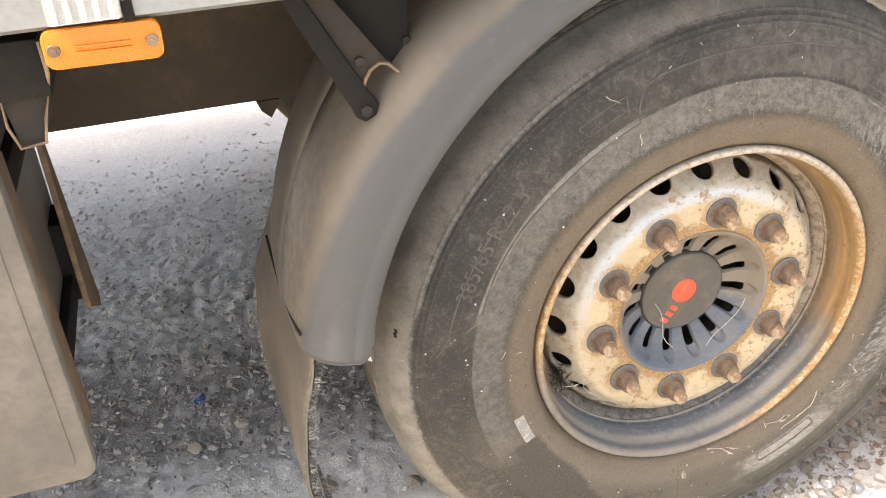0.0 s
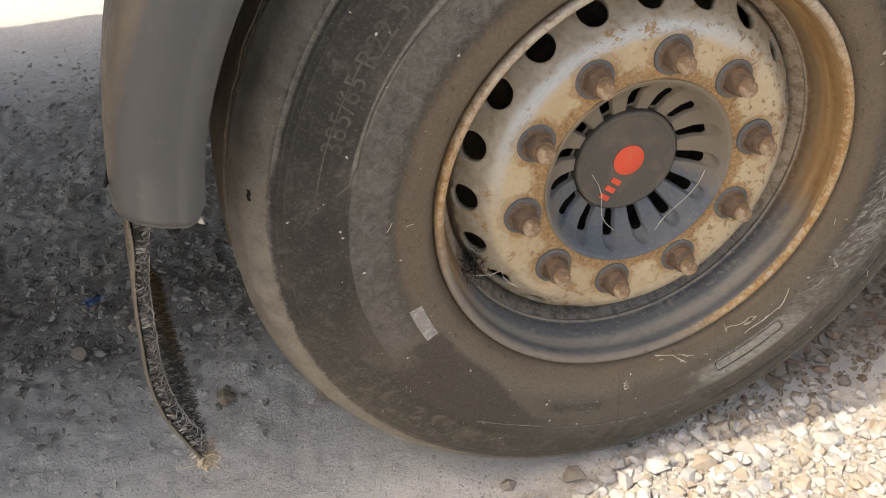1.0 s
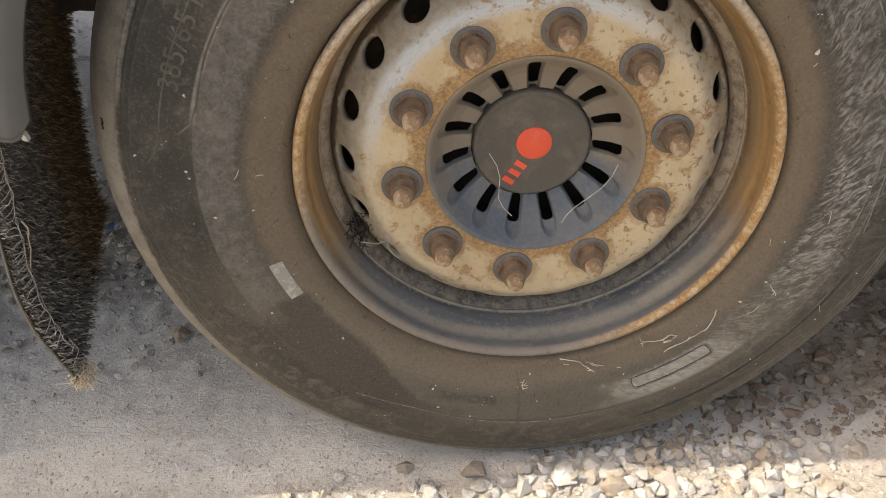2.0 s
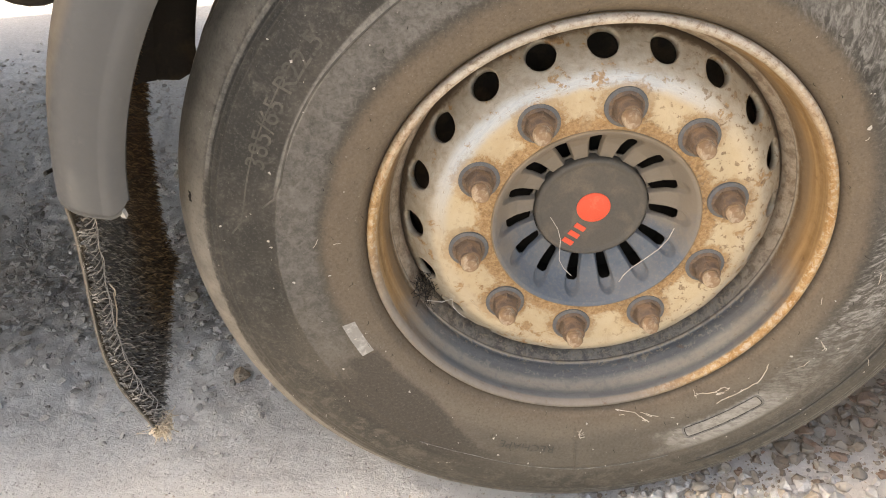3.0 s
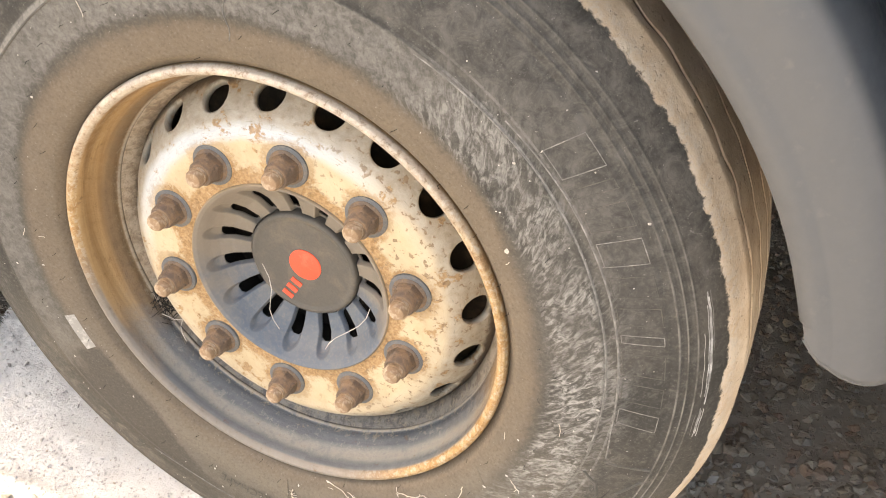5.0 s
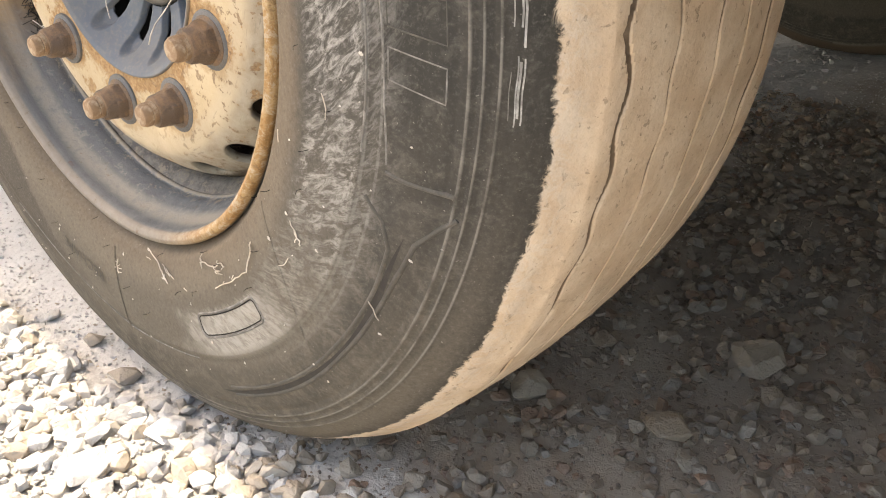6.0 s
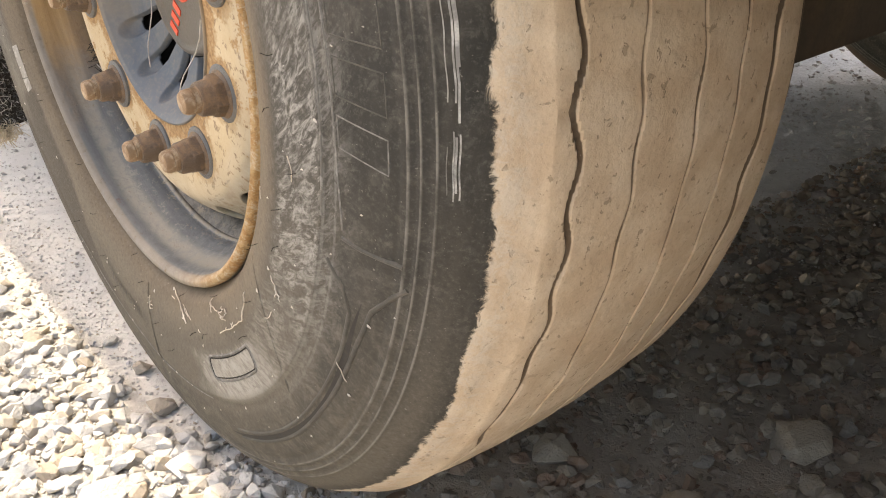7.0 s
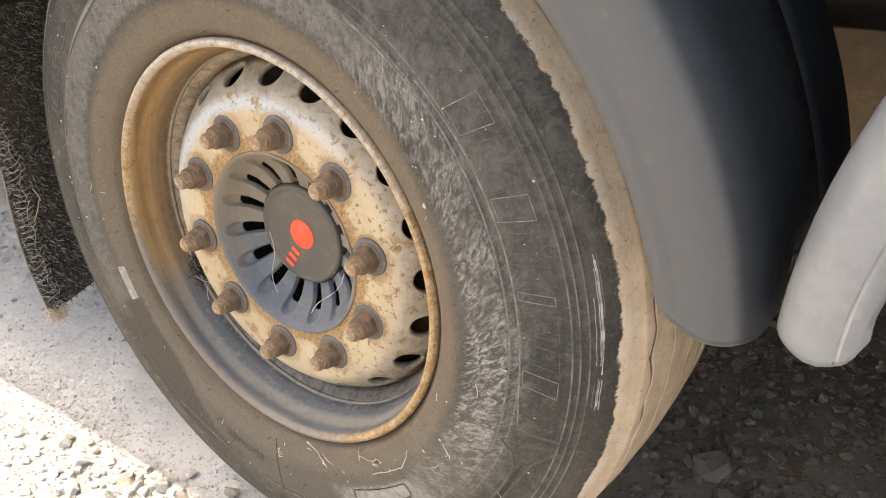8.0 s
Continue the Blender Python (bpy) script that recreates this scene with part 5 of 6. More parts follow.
def build_flap():
    """Spray flap: a smooth backing with a bristled face towards the tyre."""
    flap = thing("spray_flap", "dark bristled spray flap hanging below the mudguard, frayed at its tip", "spray flap", (0, 0, 0))

    def at(u, v, lift=0.0):
        """u across (0 near, 1 far), v down."""
        low = 0.236 + 0.055 * u
        z = 0.80 + (low - 0.80) * v
        near = -0.030 + 0.028 * min(max((0.64 - z) / 0.12, 0), 1)
        far = 0.345 + 0.04 * min(max((z - 0.30) / 0.15, 0), 1) * min(max((0.66 - z) / 0.10, 0), 1)
        y = near + (far - near) * u
        if z > 0.60:
            c = (z - AXLE) / 0.64
            x = -0.637 * math.sqrt(max(1 - c * c, 0.05))
        else:
            x = -0.632 - 0.026 * math.sin(min((0.60 - z) / 0.36, 1.0) * math.pi * 0.86) + 0.22 * max(0.32 - z, 0)
        x += 0.004 * noise.noise((y * 9, z * 9, 3.0)) - 0.055 * max(y, 0) * min(max((0.75 - z) / 0.2, 0), 1)
        return Vector((x + lift, y, z))

    nu, nv = 22, 44
    verts = [at(i / nu, j / nv, -0.0) for j in range(nv + 1) for i in range(nu + 1)]
    faces = [(j * (nu + 1) + i, j * (nu + 1) + i + 1, (j + 1) * (nu + 1) + i + 1, (j + 1) * (nu + 1) + i) for j in range(nv) for i in range(nu)]
    back = raw("backing", verts, faces, M_SHELL, flap, "smooth brown dusty backing", sharp=60)
    so = back.modifiers.new("thick", "SOLIDIFY")
    so.thickness, so.offset = 0.003, 0.0
    verts2 = [v + Vector((0.004, 0, 0)) for v in verts]
    raw("mat", verts2, faces, M_FLAP, flap, "dirty brown mat", sharp=60)
    rng = random.Random(5)
    vs, fs = [], []
    for n in range(20000):
        u, v = rng.random(), rng.random()
        p = at(u, v, 0.004)
        tip = p + Vector((rng.uniform(0.006, 0.014), rng.uniform(-0.006, 0.006), rng.uniform(-0.008, 0.004)))
        mid = p.lerp(tip, 0.5) + Vector((0.002, rng.uniform(-0.003, 0.003), rng.uniform(0, 0.003)))
        w = Vector((0, 0.0006, 0.0006)) if n % 2 else Vector((0, 0.0007, -0.0004))
        o = len(vs)
        vs += [p - w, p + w, mid + w, mid - w, tip]
        fs += [(o, o + 1, o + 2, o + 3), (o + 3, o + 2, o + 4)]
    tagged(raw("bristles", vs, fs, M_BRISTLE, flap, "dense dark dusty bristles", smooth=False), kind="stuff")
    pieces = []
    for n in range(420):
        v = rng.uniform(0.34, 1.0)
        p = at(0.0 + rng.uniform(0, 0.03), v, rng.uniform(-0.002, 0.010))
        q = p + Vector((rng.uniform(-0.006, 0.008), rng.uniform(-0.010, -0.001), rng.uniform(-0.008, 0.006)))
        pieces.append(([p, p + Vector((0, 0.0004, 0.0009)), q], [(0, 1, 2)]))
    for n in range(260):
        p = at(1.0 - rng.uniform(0, 0.03), rng.uniform(0.60, 1.0), -0.003)
        q = p + Vector((rng.uniform(-0.006, 0.002), rng.uniform(-0.006, 0.006), rng.uniform(-0.007, 0.007)))
        pieces.append(([p, p + Vector((0, 0.0028, 0.0022)), q], [(0, 1, 2)]))
    for k in range(60):
        v, way = 0.33 + 0.64 * k / 60, 1 if k % 2 else -1
        loop = [at(0.010 + 0.085 * t + rng.uniform(-0.006, 0.006), v + way * 0.016 * (t - 0.5) + rng.uniform(-0.006, 0.006), 0.012 + 0.007 * math.sin(t * 3.1)) for t in (0, 0.25, 0.5, 0.75, 1.0)]
        if rng.random() < 0.72:
            pieces.append(tube(loop, 0.0006, 3))
    cord = [at(0.055 + 0.012 * math.sin(k * 0.8) + rng.uniform(-0.005, 0.005), 0.36 + 0.58 * k / 40, 0.019) for k in range(41)]
    pieces.append(tube(cord, 0.0005, 4))
    rim = [at(0.0, 0.31 + 0.69 * k / 30, 0.001) for k in range(31)]
    raw("edge_bead", *tube(rim, 0.0016, 5), M_BOX, flap, "grey-brown bead along the edge")
    tagged(raw("frayed_edge", *merged(pieces), M_FLECK, flap, "pale frayed threads along the edge", smooth=False), kind="stuff")
    pieces = []
    base = at(0.03, 0.995, 0.006)
    for n in range(60):
        ball = [base + Vector((rng.gauss(0, 0.008), rng.gauss(-0.002, 0.009), rng.gauss(-0.008, 0.008))) for _ in range(4)]
        pieces.append(tube([*ball], 0.0006, 3))
    for n in range(90):
        s = base + Vector((rng.uniform(-0.010, 0.012), rng.uniform(-0.018, 0.018), rng.uniform(-0.012, 0.006)))
        d = Vector((rng.uniform(-0.5, 0.8), rng.uniform(-0.7, 0.7), rng.uniform(-0.9, 0.3))) * rng.uniform(0.008, 0.026)
        pieces.append(tube([s, s + d * 0.5 + Vector((0.002, 0, 0.002)), s + d], 0.0008, 3))
    for p, q in (((0.105, 0.59), (0.13, 0.64)), ((0.13, 0.63), (0.075, 0.70))):
        pieces.append(tube([at(*p, 0.016), at((p[0] + q[0]) / 2, (p[1] + q[1]) / 2, 0.020), at(*q, 0.018)], 0.0009, 4))
    tagged(raw("straw", *merged(pieces), M_STRAW, flap, "bits of dry straw caught in the bristles"), kind="stuff")
    return flap


FLAP = build_flap()

MIRROR = Matrix.Translation((0, 2.32, AXLE - 0.055)) @ Matrix.Scale(-1, 4, (0, 1, 0))
far_guard = copy_thing(GUARD, MIRROR)
far_flap = copy_thing(FLAP, MIRROR @ Matrix.Translation((0, 0, -AXLE)))
far_guard["group"] = "mudguards along the trailer"

# ---- the trailer ----


def build_trailer():
    t = thing("trailer", "dusty trailer underside with a pale side rail and brown chassis beams", "trailer", (0, 0, 0))
    part("deck", solid((-6.0, -0.045, 1.27), (6.0, 2.638, 1.36), 0.003), M_DECK, t, "brown dusty deck underside")
    # pale side rail with a rolled lower lip
    out = [(-0.062, 1.122), (-0.052, 1.116), (-0.030, 1.116), (-0.028, 1.124), (-0.050, 1.128), (-0.052, 1.150), (-0.046, 1.165), (-0.046, 1.40), (-0.062, 1.40)]
    part("side_rail", prism(out, "x", -6.0, 6.0), M_RAIL, t, "grey-white side rail with a folded lower lip")
    part("rail_joint", solid((-0.762, -0.0655, 1.119), (-0.751, -0.0605, 1.40), 0.001), M_BLACK, t, "dark joint between rail panels")
    out = [(2.690 - p, z) for p, z in [(0.062, 1.104), (0.052, 1.098), (0.040, 1.11), (0.046, 1.40), (0.062, 1.40)]]
    part("side_rail", prism(out, "x", -6.0, 6.0), M_RAIL, t, "grey-white side rail")
    for y, k in ((0.66, 1), (1.675, -1)):
        web = [(0.0, 0.744), (0.003, 0.736), (0.012, 0.732), (0.15, 0.732), (0.15, 0.744), (0.016, 0.746), (0.012, 1.25), (0.15, 1.256), (0.15, 1.268), (0.0, 1.268)]
        part("chassis_beam", prism([(y + k * u, z) for u, z in web], "x", -6.0, 6.0), M_FRAME, t, "brown dusty steel channel beam")
    for x in (-1.9, -1.0, -0.1, 0.8, 1.7):
        part("cross_member", solid((x - 0.04, 0.71, 1.10), (x + 0.04, 1.61, 1.26), 0.004), M_FRAME, t)
    # spring hanger below the beam, behind the wheel
    for y in (0.60, 0.745):
        out = [(0.36, 0.75), (0.98, 0.75), (0.98, 0.488), (0.676, 0.488), (0.673, 0.451), (0.55, 0.451), (0.45, 0.50)]
        part("hanger_plate", prism(out, "y", y, y + 0.012, 0.002), M_HANGER, t, "mud-caked brown hanger plate")
    part("hanger_web", solid((0.80, 0.61, 0.48), (0.812, 0.746, 0.74), 0.002), M_HANGER, t)
    rng = random.Random(8)
    line = [(0.500, 0.640), (0.514, 0.653), (0.533, 0.646), (0.548, 0.618), (0.560, 0.590), (0.569, 0.560), (0.577, 0.530)]
    eye = [(x + rng.uniform(-0.003, 0.003), 0.588, z) for x, z in line]
    raw("spring_eye", *tube(eye, [0.012, 0.017, 0.018, 0.016, 0.017, 0.015, 0.008], 10), M_HANGER, t, "mud-caked curved spring eye", sharp=60)
    arm = [(-0.25, 0.46), (0.62, 0.50), (0.64, 0.60), (0.20, 0.63), (-0.25, 0.60)]
    part("trailing_arm", prism(arm, "y", 0.625, 0.725, 0.006), M_FRAME, t, "brown dusty trailing arm")
    ax = bmesh.new()
    bmesh.ops.create_cone(ax, cap_ends=True, segments=32, radius1=0.068, radius2=0.068, depth=1.66, matrix=pose(0, 1.16, AXLE - 0.02, 91.2))
    part("axle_tube", ax, M_FRAME, t, "brown dusty round axle tube")
    part("stabiliser_beam", solid((0.255, 0.62, 0.385), (0.345, 1.72, 0.475), 0.006), M_FRAME, t, "brown dusty cross beam")
    tab = [(-0.60, 0.730), (-0.555, 0.730), (-0.560, 0.716), (-0.575, 0.694), (-0.592, 0.710)]
    part("beam_tab", prism(tab, "y", 0.67, 0.69), M_FRAME, t, "small tab at the beam's edge")
    return t


TRAILER = build_trailer()


def build_stay():
    """Folded steel arm from the frame down to the mudguard."""
    s = thing("mudguard_stay", "brown folded steel stay bolted to the mudguard", "bracket")
    arm = [(-0.645, 1.180), (-0.618, 1.180), (-0.578, 1.100), (-0.517, 0.989), (-0.508, 0.975), (-0.511, 0.962), (-0.525, 0.955), (-0.536, 0.962), (-0.540, 0.973), (-0.603, 1.103)]
    # black here is the shade on the flange, put into its colour
    part("flange", prism(arm, "y", -0.022, -0.012, 0.0015), M_BLACK, s, "narrow flange coloured black for its shade")
    web = [(-0.618, 1.180), (-0.578, 1.100), (-0.522, 0.998), (-0.517, 1.012), (-0.503, 1.022), (-0.490, 1.018), (-0.548, 1.100), (-0.585, 1.180)]
    part("web", prism(web, "y", -0.016, -0.004, 0.001), M_STAY, s, "brown dusty folded web")
    edge = [(-0.524, -0.017, 0.992), (-0.521, -0.017, 1.004), (-0.514, -0.017, 1.015), (-0.503, -0.017, 1.022), (-0.493, -0.017, 1.020), (-0.480, -0.017, 1.008)]
    raw("bare_edge", *tube(edge, 0.0022, 6), M_EDGE, s, "pale bare edge")
    # black sheet added where the folded arm is only shaded
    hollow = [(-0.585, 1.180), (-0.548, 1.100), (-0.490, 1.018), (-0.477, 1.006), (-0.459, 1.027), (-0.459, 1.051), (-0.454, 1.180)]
    part("hollow", prism(hollow, "y", 0.010, 0.016, 0.001), M_BLACK, s, "black sheet for the shade inside the folded arm")
    for x, y, z, r in ((-0.524, -0.024, 0.970, 0.008), (-0.526, -0.018, 1.028, 0.006), (-0.463, 0.008, 1.036, 0.006)):
        b = bmesh.new()
        bmesh.ops.create_cone(b, cap_ends=True, segments=6, radius1=r, radius2=r * 0.9, depth=0.006, matrix=pose(x, y, z, 90))
        part("bolt", b, M_DARK, s, "dark bolt head")
    return s


STAY = build_stay()


def build_hose():
    """A slack brown hose loop below the far side of the frame."""
    h = thing("air_hose", "brown dusty air hose hanging in a loop below the frame", "hose")
    pts = [(-1.75, 2.1, 1.22), (-1.74, 2.1, 0.60)]
    pts += [(-1.54 + 0.195 * math.cos(a), 2.1, 0.365 + 0.195 * math.sin(a)) for a in np.linspace(math.pi, 2 * math.pi, 14)]
    pts += [(-1.345, 2.1, 0.60), (-1.36, 2.1, 1.22)]
    raw("hose", *tube(pts, 0.021, 10), M_FRAME, h, "brown dusty hose")
    return h


build_hose()


def rounded(x0, z0, x1, z1, r, n=5):
    pts = []
    for cx, cz, a in ((x1 - r, z1 - r, 0), (x0 + r, z1 - r, 90), (x0 + r, z0 + r, 180), (x1 - r, z0 + r, 270)):
        pts += [(cx + r * math.cos(radians(a + 90 * t / n)), cz + r * math.sin(radians(a + 90 * t / n))) for t in range(n + 1)]
    return pts


def build_reflector():
    r = thing("side_reflector", "orange oblong side reflector screwed below the rail", "reflector", (-0.786, -0.058, 1.098))
    r.rotation_euler = (0, radians(0.8), 0)
    part("lens", prism(rounded(-0.056, -0.0195, 0.056, 0.0195, 0.010), "y", -0.007, 0.006, 0.0015), M_AMBER, r, "orange ribbed lens")
    for dz in (-0.004, 0.002):
        part("raised_bar", solid((-0.026, -0.0092, dz - 0.0009), (0.026, -0.0065, dz + 0.0009), 0.0004), M_AMBER, r, "moulded bar")
    for x in (-0.046, 0.046):
        b = bmesh.new()
        bmesh.ops.create_cone(b, cap_ends=True, segments=14, radius1=0.0065, radius2=0.0058, depth=0.004, matrix=pose(x, -0.0085, 0.0, 90))
        bmesh.ops.create_cone(b, cap_ends=True, segments=6, radius1=0.003, radius2=0.003, depth=0.002, matrix=pose(x, -0.0112, 0.0, 90))
        part("screw", b, M_EDGE, r, "rusty round-headed screw")
    part("back_plate", solid((-0.05, 0.0062, -0.016), (0.05, 0.012, 0.032), 0.001), M_FRAME, r)
    return r


build_reflector()


def build_lamp():
    """Clear ribbed marker lamp on the rail."""
    lamp = thing("marker_lamp", "clear ribbed side marker lamp on the rail", "lamp", (-0.796, -0.066, 1.147))
    part("lens", solid((-0.034, -0.012, -0.023), (0.034, 0.003, 0.06), 0.004), M_CLEAR, lamp, "clear ribbed lens")
    for x in np.linspace(-0.026, 0.026, 5):
        part("rib", solid((x - 0.003, -0.0165, -0.021), (x + 0.003, -0.0125, 0.055), 0.001), M_CLEAR, lamp)
    return lamp


build_lamp()


def build_hook():
    """U-shaped bracket hanging below the rail over the box."""
    h = thing("rail_bracket", "dark U-shaped steel bracket with bare edges below the rail", "bracket")
    part("web", solid((-0.925, -0.012, 1.036), (-0.852, 0.10, 1.098), 0.002), M_BLACK, h, "dark upper plate")
    out = [(-0.905, 1.034), (-0.857, 1.035), (-0.873, 0.982), (-0.899, 0.979)]
    part("channel", prism(out, "y", 0.004, 0.09), M_DARK, h, "dark channel end")
    pts = [(-0.905, 0.0, 1.034), (-0.857, 0.0, 1.036), (-0.866, 0.0, 1.010), (-0.873, 0.0, 0.982), (-0.899, 0.0, 0.979), (-0.906, 0.0, 1.005)]
    raw("bare_edge", *tube(pts, 0.0019, 6, closed=True), M_EDGE, h, "bare metal edge")
    pts = [(-0.857, -0.008, 1.036), (-0.851, -0.010, 1.060), (-0.851, -0.012, 1.095)]
    raw("bare_edge", *tube(pts, 0.0025, 6), M_EDGE, h, "bare metal edge")
    return h


build_hook()


def build_box():
    """Storage box with a proud door panel and a folded side plate."""
    b = thing("storage_box", "grey-brown dusty steel storage box slung under the trailer", "box")
    part("body", solid((-1.72, 0.06, 0.53), (-0.965, 0.44, 0.955), 0.006), M_BOX, b)
    part("door", prism(rounded(-1.74, 0.503, -0.930, 0.968, 0.022), "y", -0.008, 0.020, 0.006), M_BOX, b, "flat dusty door panel with rounded edges")
    part("door_bead", prism(rounded(-1.72, 0.528, -0.952, 0.946, 0.016), "y", -0.0105, -0.006, 0.002), M_BOX, b, "slightly raised middle of the door")
    out = [(0.030, 0.945), (0.118, 0.935), (0.132, 0.51), (0.118, 0.505), (0.030, 0.52)]
    part("side_frame", prism(out, "x", -0.968, -0.944, 0.002), M_EDGE, b, "rust-brown folded side frame")
    out = [(0.335, 0.865), (0.352, 0.87), (0.438, 0.51), (0.424, 0.50), (0.33, 0.56)]
    part("side_plate", prism(out, "x", -0.945, -0.936, 0.001), M_EDGE, b, "thin bent side plate")
    part("inner_block", solid((-1.0, 0.34, 0.57), (-0.945, 0.42, 0.71), 0.004), M_BLACK, b, "black rubber block")
    for z in (0.60, 0.88):
        part("strap", solid((-0.966, 0.125, z - 0.02), (-0.950, 0.43, z + 0.02), 0.003), M_BLACK, b)
    hang = solid((-0.990, 0.05, 0.94), (-0.955, 0.11, 1.27), 0.003)
    part("hanger", hang, M_FRAME, b)
    part("hanger", solid((-1.70, 0.05, 0.94), (-1.665, 0.11, 1.27), 0.003), M_FRAME, b)
    return b


build_box()

# ---- stones ----


def stone_shape(seed, flat, points=15):
    """A broken stone about one unit across: the hull of scattered points."""
    rng = random.Random(seed)
    bm = bmesh.new()
    sx, sy, sz = rng.uniform(0.8, 1.0), rng.uniform(0.55, 0.95), rng.uniform(0.4, 0.75) * flat
    for _ in range(points):
        v = Vector((rng.gauss(0, 1), rng.gauss(0, 1), rng.gauss(0, 1))).normalized() * rng.uniform(0.85, 1.0)
        bm.verts.new((0.5 * sx * v.x, 0.5 * sy * v.y, 0.5 * sz * v.z))
    res = bmesh.ops.convex_hull(bm, input=bm.verts)
    loose = [v for v in bm.verts if not v.link_faces]
    bmesh.ops.delete(bm, geom=loose, context="VERTS")
    bmesh.ops.recalc_face_normals(bm, faces=bm.faces)
    if points > 12:
        bmesh.ops.bevel(bm, geom=[e for e in bm.edges if e.is_manifold and e.calc_face_angle(0) > 0.5], offset=0.016, segments=1, affect="EDGES")
    bmesh.ops.triangulate(bm, faces=bm.faces)
    bm.verts.index_update()
    out = [v.co.copy() for v in bm.verts], [tuple(v.index for v in f.verts) for f in bm.faces]
    bm.free()
    return np.array([tuple(v) for v in out[0]]), np.array(out[1])


STONES = [stone_shape(n, 1.0) for n in range(14)]
CRUMBS = [stone_shape(40 + n, 0.85, 10) for n in range(16)]


def clear_of_wheel(x, y, size):
    """Whether a stone fits beside the tyre's foot."""
    if not -0.02 < y < 0.38:
        return True
    edge = max(0.05 - y, y - 0.31, 0.0)
    return AXLE - math.sqrt(max(0.532**2 - x * x, 0)) + edge * 1.1 > size * 0.42 + 0.002


def scatter(name, label, count, area, sizes, mat, seed, keep=None, shapes=STONES):
    """Loose stones as one heap."""
    rng = random.Random(seed)
    vs, fs, o = [], [], 0
    x0, x1, y0, y1 = area
    lo, hi, power = sizes
    for _ in range(count):
        x, y = rng.uniform(x0, x1), rng.uniform(y0, y1)
        s = lo + (hi - lo) * rng.random() ** power
        odds = keep(x, y) if keep else 1.0
        turn = (rng.uniform(0, 6.28), rng.uniform(-0.5, 0.5), rng.uniform(-0.5, 0.5))
        k = rng.randrange(len(shapes))
        if rng.random() > odds or not clear_of_wheel(x, y, s):
            continue
        v, f = shapes[k]
        m = np.array(Euler((turn[1], turn[2], turn[0])).to_matrix())
        p = (v * s) @ m.T + (x, y, rough_land(x, y) + s * 0.13)
        vs.append(p)
        fs.append(f + o)
        o += len(v)
    V, F = np.concatenate(vs), np.concatenate(fs)
    return tagged(raw(name, V.tolist(), F.tolist(), mat, smooth=False), label, "gravel", kind="stuff")


PALE = [(0.53, 0.507, 0.475), (0.66, 0.645, 0.62), (0.45, 0.427, 0.396), (0.50, 0.45, 0.382), (0.41, 0.415, 0.42), (0.57, 0.542, 0.50), (0.47, 0.398, 0.317), (0.52, 0.50, 0.475), (0.59, 0.571, 0.54)]
# GREY: brown stone, toned down for the shade under the trailer
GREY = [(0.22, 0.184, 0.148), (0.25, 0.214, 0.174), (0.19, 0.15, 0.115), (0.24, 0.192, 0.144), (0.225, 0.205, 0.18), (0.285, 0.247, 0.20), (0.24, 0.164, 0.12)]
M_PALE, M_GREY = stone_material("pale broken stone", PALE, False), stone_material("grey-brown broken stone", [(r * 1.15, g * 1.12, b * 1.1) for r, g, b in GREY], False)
CLOD = [(0.51, 0.485, 0.455), (0.55, 0.525, 0.495), (0.45, 0.42, 0.39), (0.58, 0.555, 0.525), (0.49, 0.455, 0.42)]
CLOD_DARK = [(0.32, 0.295, 0.265), (0.35, 0.325, 0.297), (0.28, 0.252, 0.222), (0.33, 0.302, 0.27), (0.40, 0.375, 0.345)]
M_CLOD, M_CLOD_DARK = stone_material("crumbled soil", CLOD, False), stone_material("darker crumbled soil", CLOD_DARK, False)
M_CLOD_ONE = stone_material("crumbled single clod", CLOD_DARK, True)
M_PALE_ONE, M_GREY_ONE = stone_material("pale single stone", PALE, True), stone_material("grey-brown single stone", [(r * 1.3, g * 1.3, b * 1.3) for r, g, b in GREY], True)


def strip_edge(x):
    """How far in under the trailer the gravel strip reaches."""
    return -0.045 + 0.065 * min(max((x + 0.10) / 0.15, 0), 1)


def strip_odds(x, y):
    edge = 1.0 / (1.0 + math.exp((y - strip_edge(x)) / 0.014))
    ends = math.exp(-(max(-0.30 - x, 0) / 0.14) ** 2) * math.exp(-(max(x - 0.33, 0) / 0.12) ** 2)
    return edge * (0.06 + 0.94 * ends)


def loose_odds(x, y):
    return 0.004 + 0.996 / (1.0 + math.exp((x + 0.40 - 0.25 * y) / 0.10)) / (1.0 + math.exp((0.35 - y) / 0.10)) / (1.0 + math.exp((y - 2.0) / 0.2))


def dark_clod_odds(x, y):
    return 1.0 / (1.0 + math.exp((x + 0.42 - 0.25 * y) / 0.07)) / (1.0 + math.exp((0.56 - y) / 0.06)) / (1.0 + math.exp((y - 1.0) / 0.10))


scatter("gravel", "pale broken gravel along the trailer's side", 19000, (-1.1, 1.0, -0.75, 0.06), (0.006, 0.044, 2.6), M_PALE, 21, strip_odds)
scatter("gravel", "fine pale grit along the trailer's side", 34000, (-1.5, 1.0, -0.75, 0.08), (0.002, 0.010, 1.6), M_PALE, 22, lambda x, y: 1.0 / (1.0 + math.exp((y - 0.03) / 0.03)), CRUMBS)
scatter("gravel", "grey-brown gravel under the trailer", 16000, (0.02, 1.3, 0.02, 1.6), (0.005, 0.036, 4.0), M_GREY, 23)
scatter("gravel", "fine grey grit beyond the trailer's middle", 12000, (-2.2, 0.0, 1.7, 3.2), (0.002, 0.008, 2.6), M_CLOD, 26, None, CRUMBS)
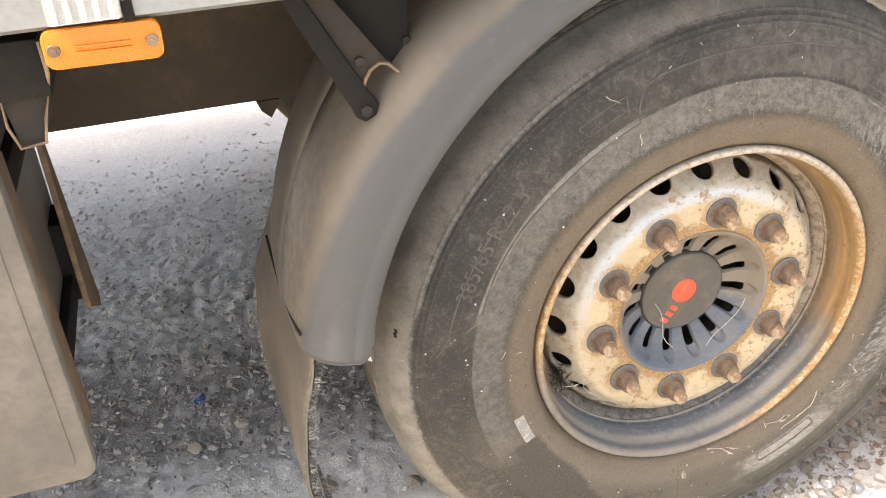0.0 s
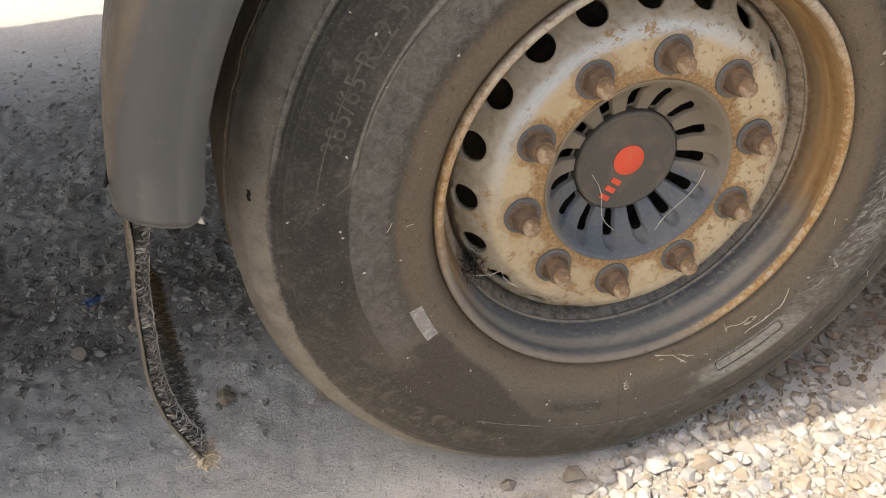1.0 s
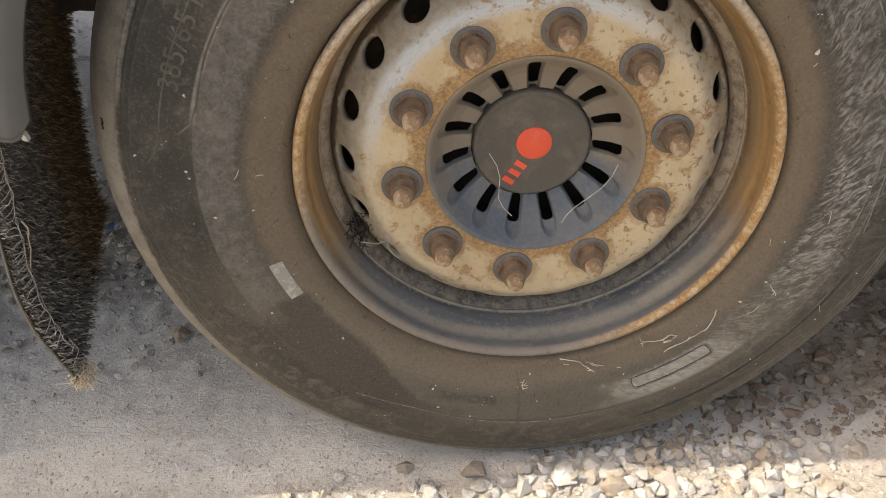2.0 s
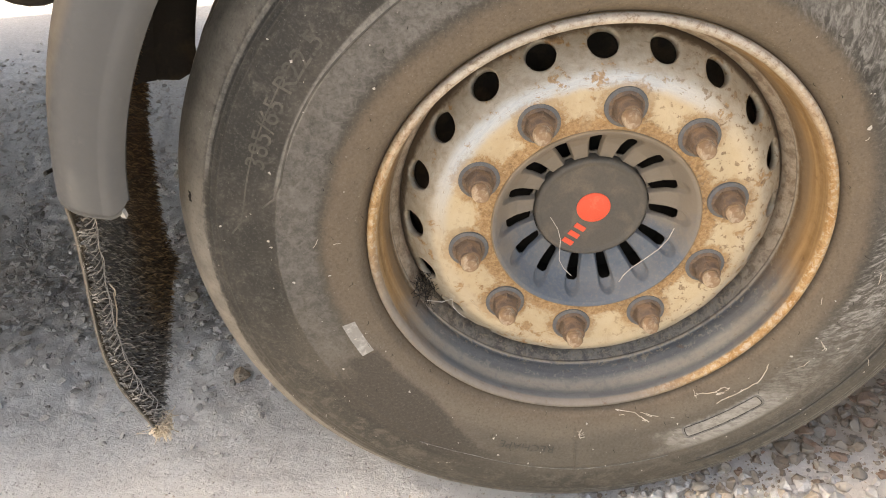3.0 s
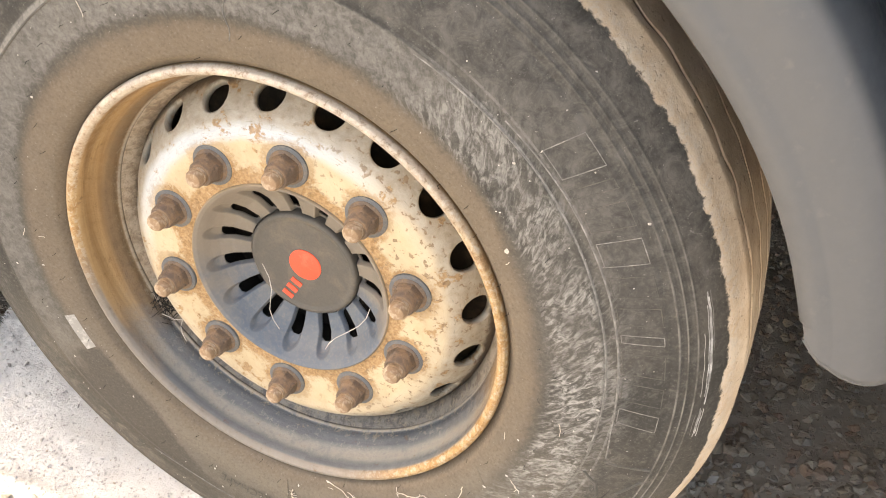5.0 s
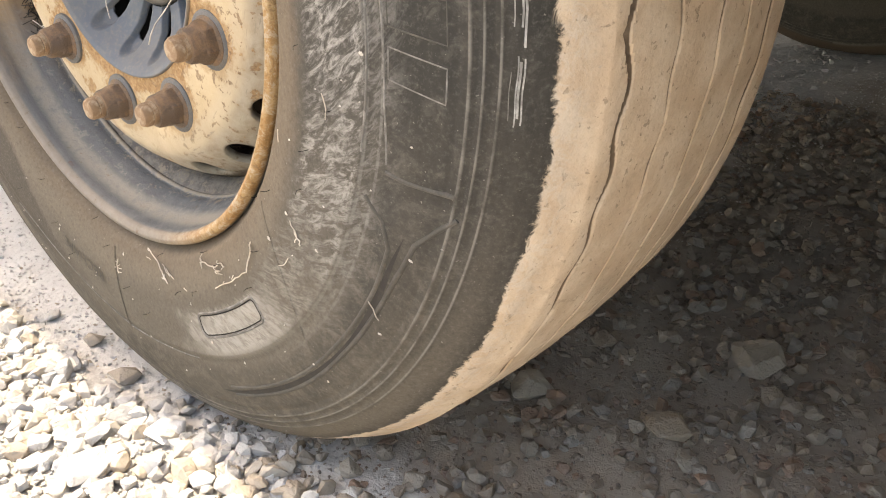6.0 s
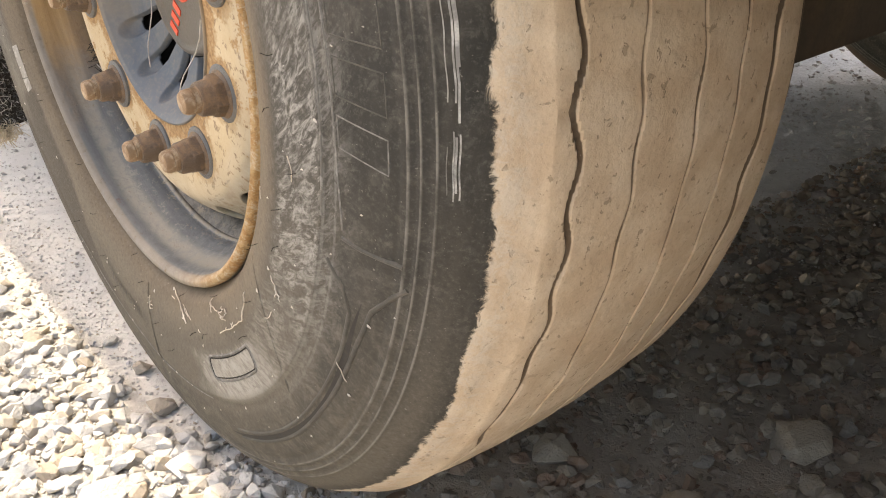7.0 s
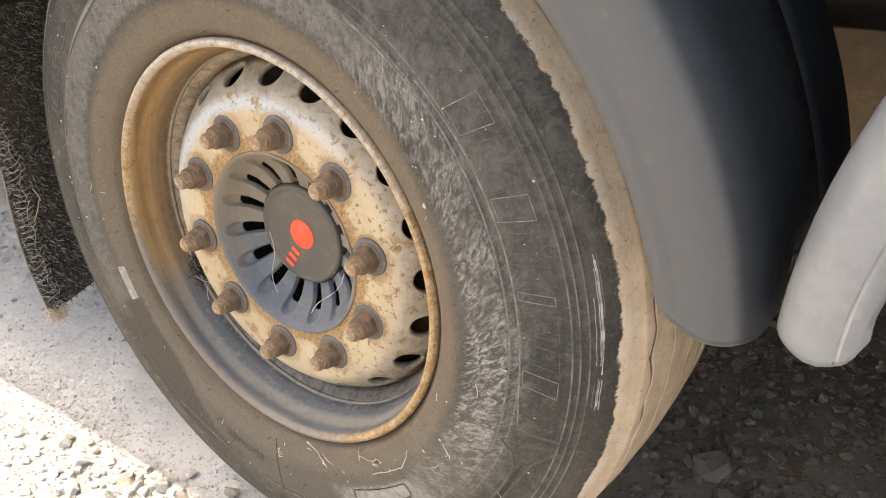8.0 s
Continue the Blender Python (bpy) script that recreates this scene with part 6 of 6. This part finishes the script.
scatter("gravel", "fine grey grit under the trailer", 38000, (-1.6, 0.25, 0.0, 1.9), (0.0015, 0.008, 2.2), M_CLOD, 24, None, CRUMBS)
scatter("gravel", "crumbled grey clods on packed ground", 24000, (-1.8, 0.1, 0.05, 2.5), (0.003, 0.028, 4.6), M_CLOD, 25, loose_odds, CRUMBS)
scatter("gravel", "darker crumbled clods in front of the wheel", 14000, (-1.6, 0.0, 0.4, 1.5), (0.003, 0.036, 4.6), M_CLOD_DARK, 27, dark_clod_odds, CRUMBS)


def place_stone(mesh, x, y, s, spin, parent, tilt=0.0, flat=1.0):
    ob = new("stone", mesh)
    ob.parent = parent
    ob.location = (x, y, rough_land(x, y) + s * 0.17 * flat)
    ob.rotation_euler = (tilt, tilt * 0.6, spin)
    ob.scale = (s, s, s * flat)
    return ob


def rocks():
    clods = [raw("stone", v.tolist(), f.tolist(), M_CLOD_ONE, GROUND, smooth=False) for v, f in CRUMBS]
    rc = random.Random(31)
    for n in range(74):
        x, y = rc.uniform(-1.25, -0.42), rc.uniform(0.30, 1.25)
        x, y = (x, y) if x < -0.40 + 0.25 * y else (x - 0.3, y)
        s = 0.018 + 0.030 * rc.random() ** 2.2
        if n < len(clods):
            ob = clods[n]
            ob.location, ob.scale, ob.rotation_euler = (x, y, rough_land(x, y) + s * 0.15), (s, s, s * 0.8), (0.1, 0.2, rc.uniform(0, 6))
        else:
            place_stone(clods[rc.randrange(len(clods))].data, x, y, s, rc.uniform(0, 6.28), GROUND, rc.uniform(-0.3, 0.3), rc.uniform(0.6, 0.9))
    pale = [raw("stone", v.tolist(), f.tolist(), M_PALE_ONE, GROUND, smooth=False) for v, f in STONES]
    grey = [raw("stone", v.tolist(), f.tolist(), M_GREY_ONE, GROUND, smooth=False) for v, f in STONES]
    rng = random.Random(77)
    for n, ob in enumerate(pale + grey):
        x, y = (rng.uniform(-0.3, 0.3), rng.uniform(-0.4, -0.08)) if n < 14 else (rng.uniform(0.3, 0.8), rng.uniform(0.05, 0.6))
        s = rng.uniform(0.022, 0.04)
        ob.location, ob.scale, ob.rotation_euler = (x, y, rough_land(x, y) + s * 0.17), (s, s, s), (0.2, 0.1, rng.uniform(0, 6))
    # stones that stand out
    for x, y, s, kind in ((-0.19, 0.012, 0.040, 1), (-0.085, -0.006, 0.050, 1), (-0.02, -0.045, 0.055, 0), (0.05, -0.03, 0.065, 0), (0.03, -0.12, 0.07, 0), (-0.06, -0.10, 0.045, 0), (0.12, -0.06, 0.06, 0), (-0.12, -0.07, 0.04, 0), (0.20, -0.05, 0.06, 0), (0.10, -0.17, 0.055, 0), (-0.60, 0.36, 0.055, 1), (-0.86, 0.58, 0.052, 1), (-0.825, 0.575, 0.036, 1), (-0.75, 0.63, 0.045, 1), (-0.43, 0.31, 0.05, 1), (-0.40, 0.42, 0.05, 1), (-0.90, 1.20, 0.05, 1), (0.24, 0.205, 0.05, 1), (0.30, 0.30, 0.07, 1), (0.46, 0.34, 0.08, 1), (0.36, 0.10, 0.05, 1), (0.54, 0.20, 0.06, 1), (0.47, 0.52, 0.09, 1), (0.40, 0.13, 0.045, 1)):
        if clear_of_wheel(x, y, s * 0.8):
            place_stone((grey if kind else pale)[rng.randrange(14)].data, x, y, s, rng.uniform(0, 6.28), GROUND, rng.uniform(-0.2, 0.2), 0.8)
    made = 0
    while made < 235:
        pick = rng.random() < 0.68
        x, y = (rng.uniform(-0.36, 0.42), rng.uniform(-0.42, 0.02)) if pick else (rng.uniform(0.10, 0.75), rng.uniform(0.06, 0.62))
        s = 0.017 + 0.028 * rng.random() ** 2
        if not clear_of_wheel(x, y, s) or pick and y > strip_edge(x):
            continue
        place_stone((pale if pick else grey)[rng.randrange(14)].data, x, y, s, rng.uniform(0, 6.28), GROUND, rng.uniform(-0.4, 0.4), rng.uniform(0.75, 1.0))
        made += 1


rocks()


def build_scrap():
    """A crumpled bit of plastic film on the ground."""
    rng = random.Random(3)
    n = 5
    vs = [(0.04 * (i / n - 0.5) + rng.uniform(-0.003, 0.003), 0.022 * (j / n - 0.5) + rng.uniform(-0.002, 0.002), 0.006 + rng.uniform(-0.004, 0.006)) for j in range(n + 1) for i in range(n + 1)]
    fs = [(j * (n + 1) + i, j * (n + 1) + i + 1, (j + 1) * (n + 1) + i + 1, (j + 1) * (n + 1) + i) for j in range(n) for i in range(n)]
    ob = raw("plastic_scrap", vs, fs, M_BLUE, smooth=False)
    ob.location = (-0.838, 0.745, rough_land(-0.838, 0.745) + 0.003)
    ob.rotation_euler = (0.1, 0.2, 0.6)
    so = ob.modifiers.new("thick", "SOLIDIFY")
    so.thickness = 0.0006
    return tagged(ob, "crumpled blue and white plastic scrap on the ground", "litter")


build_scrap()
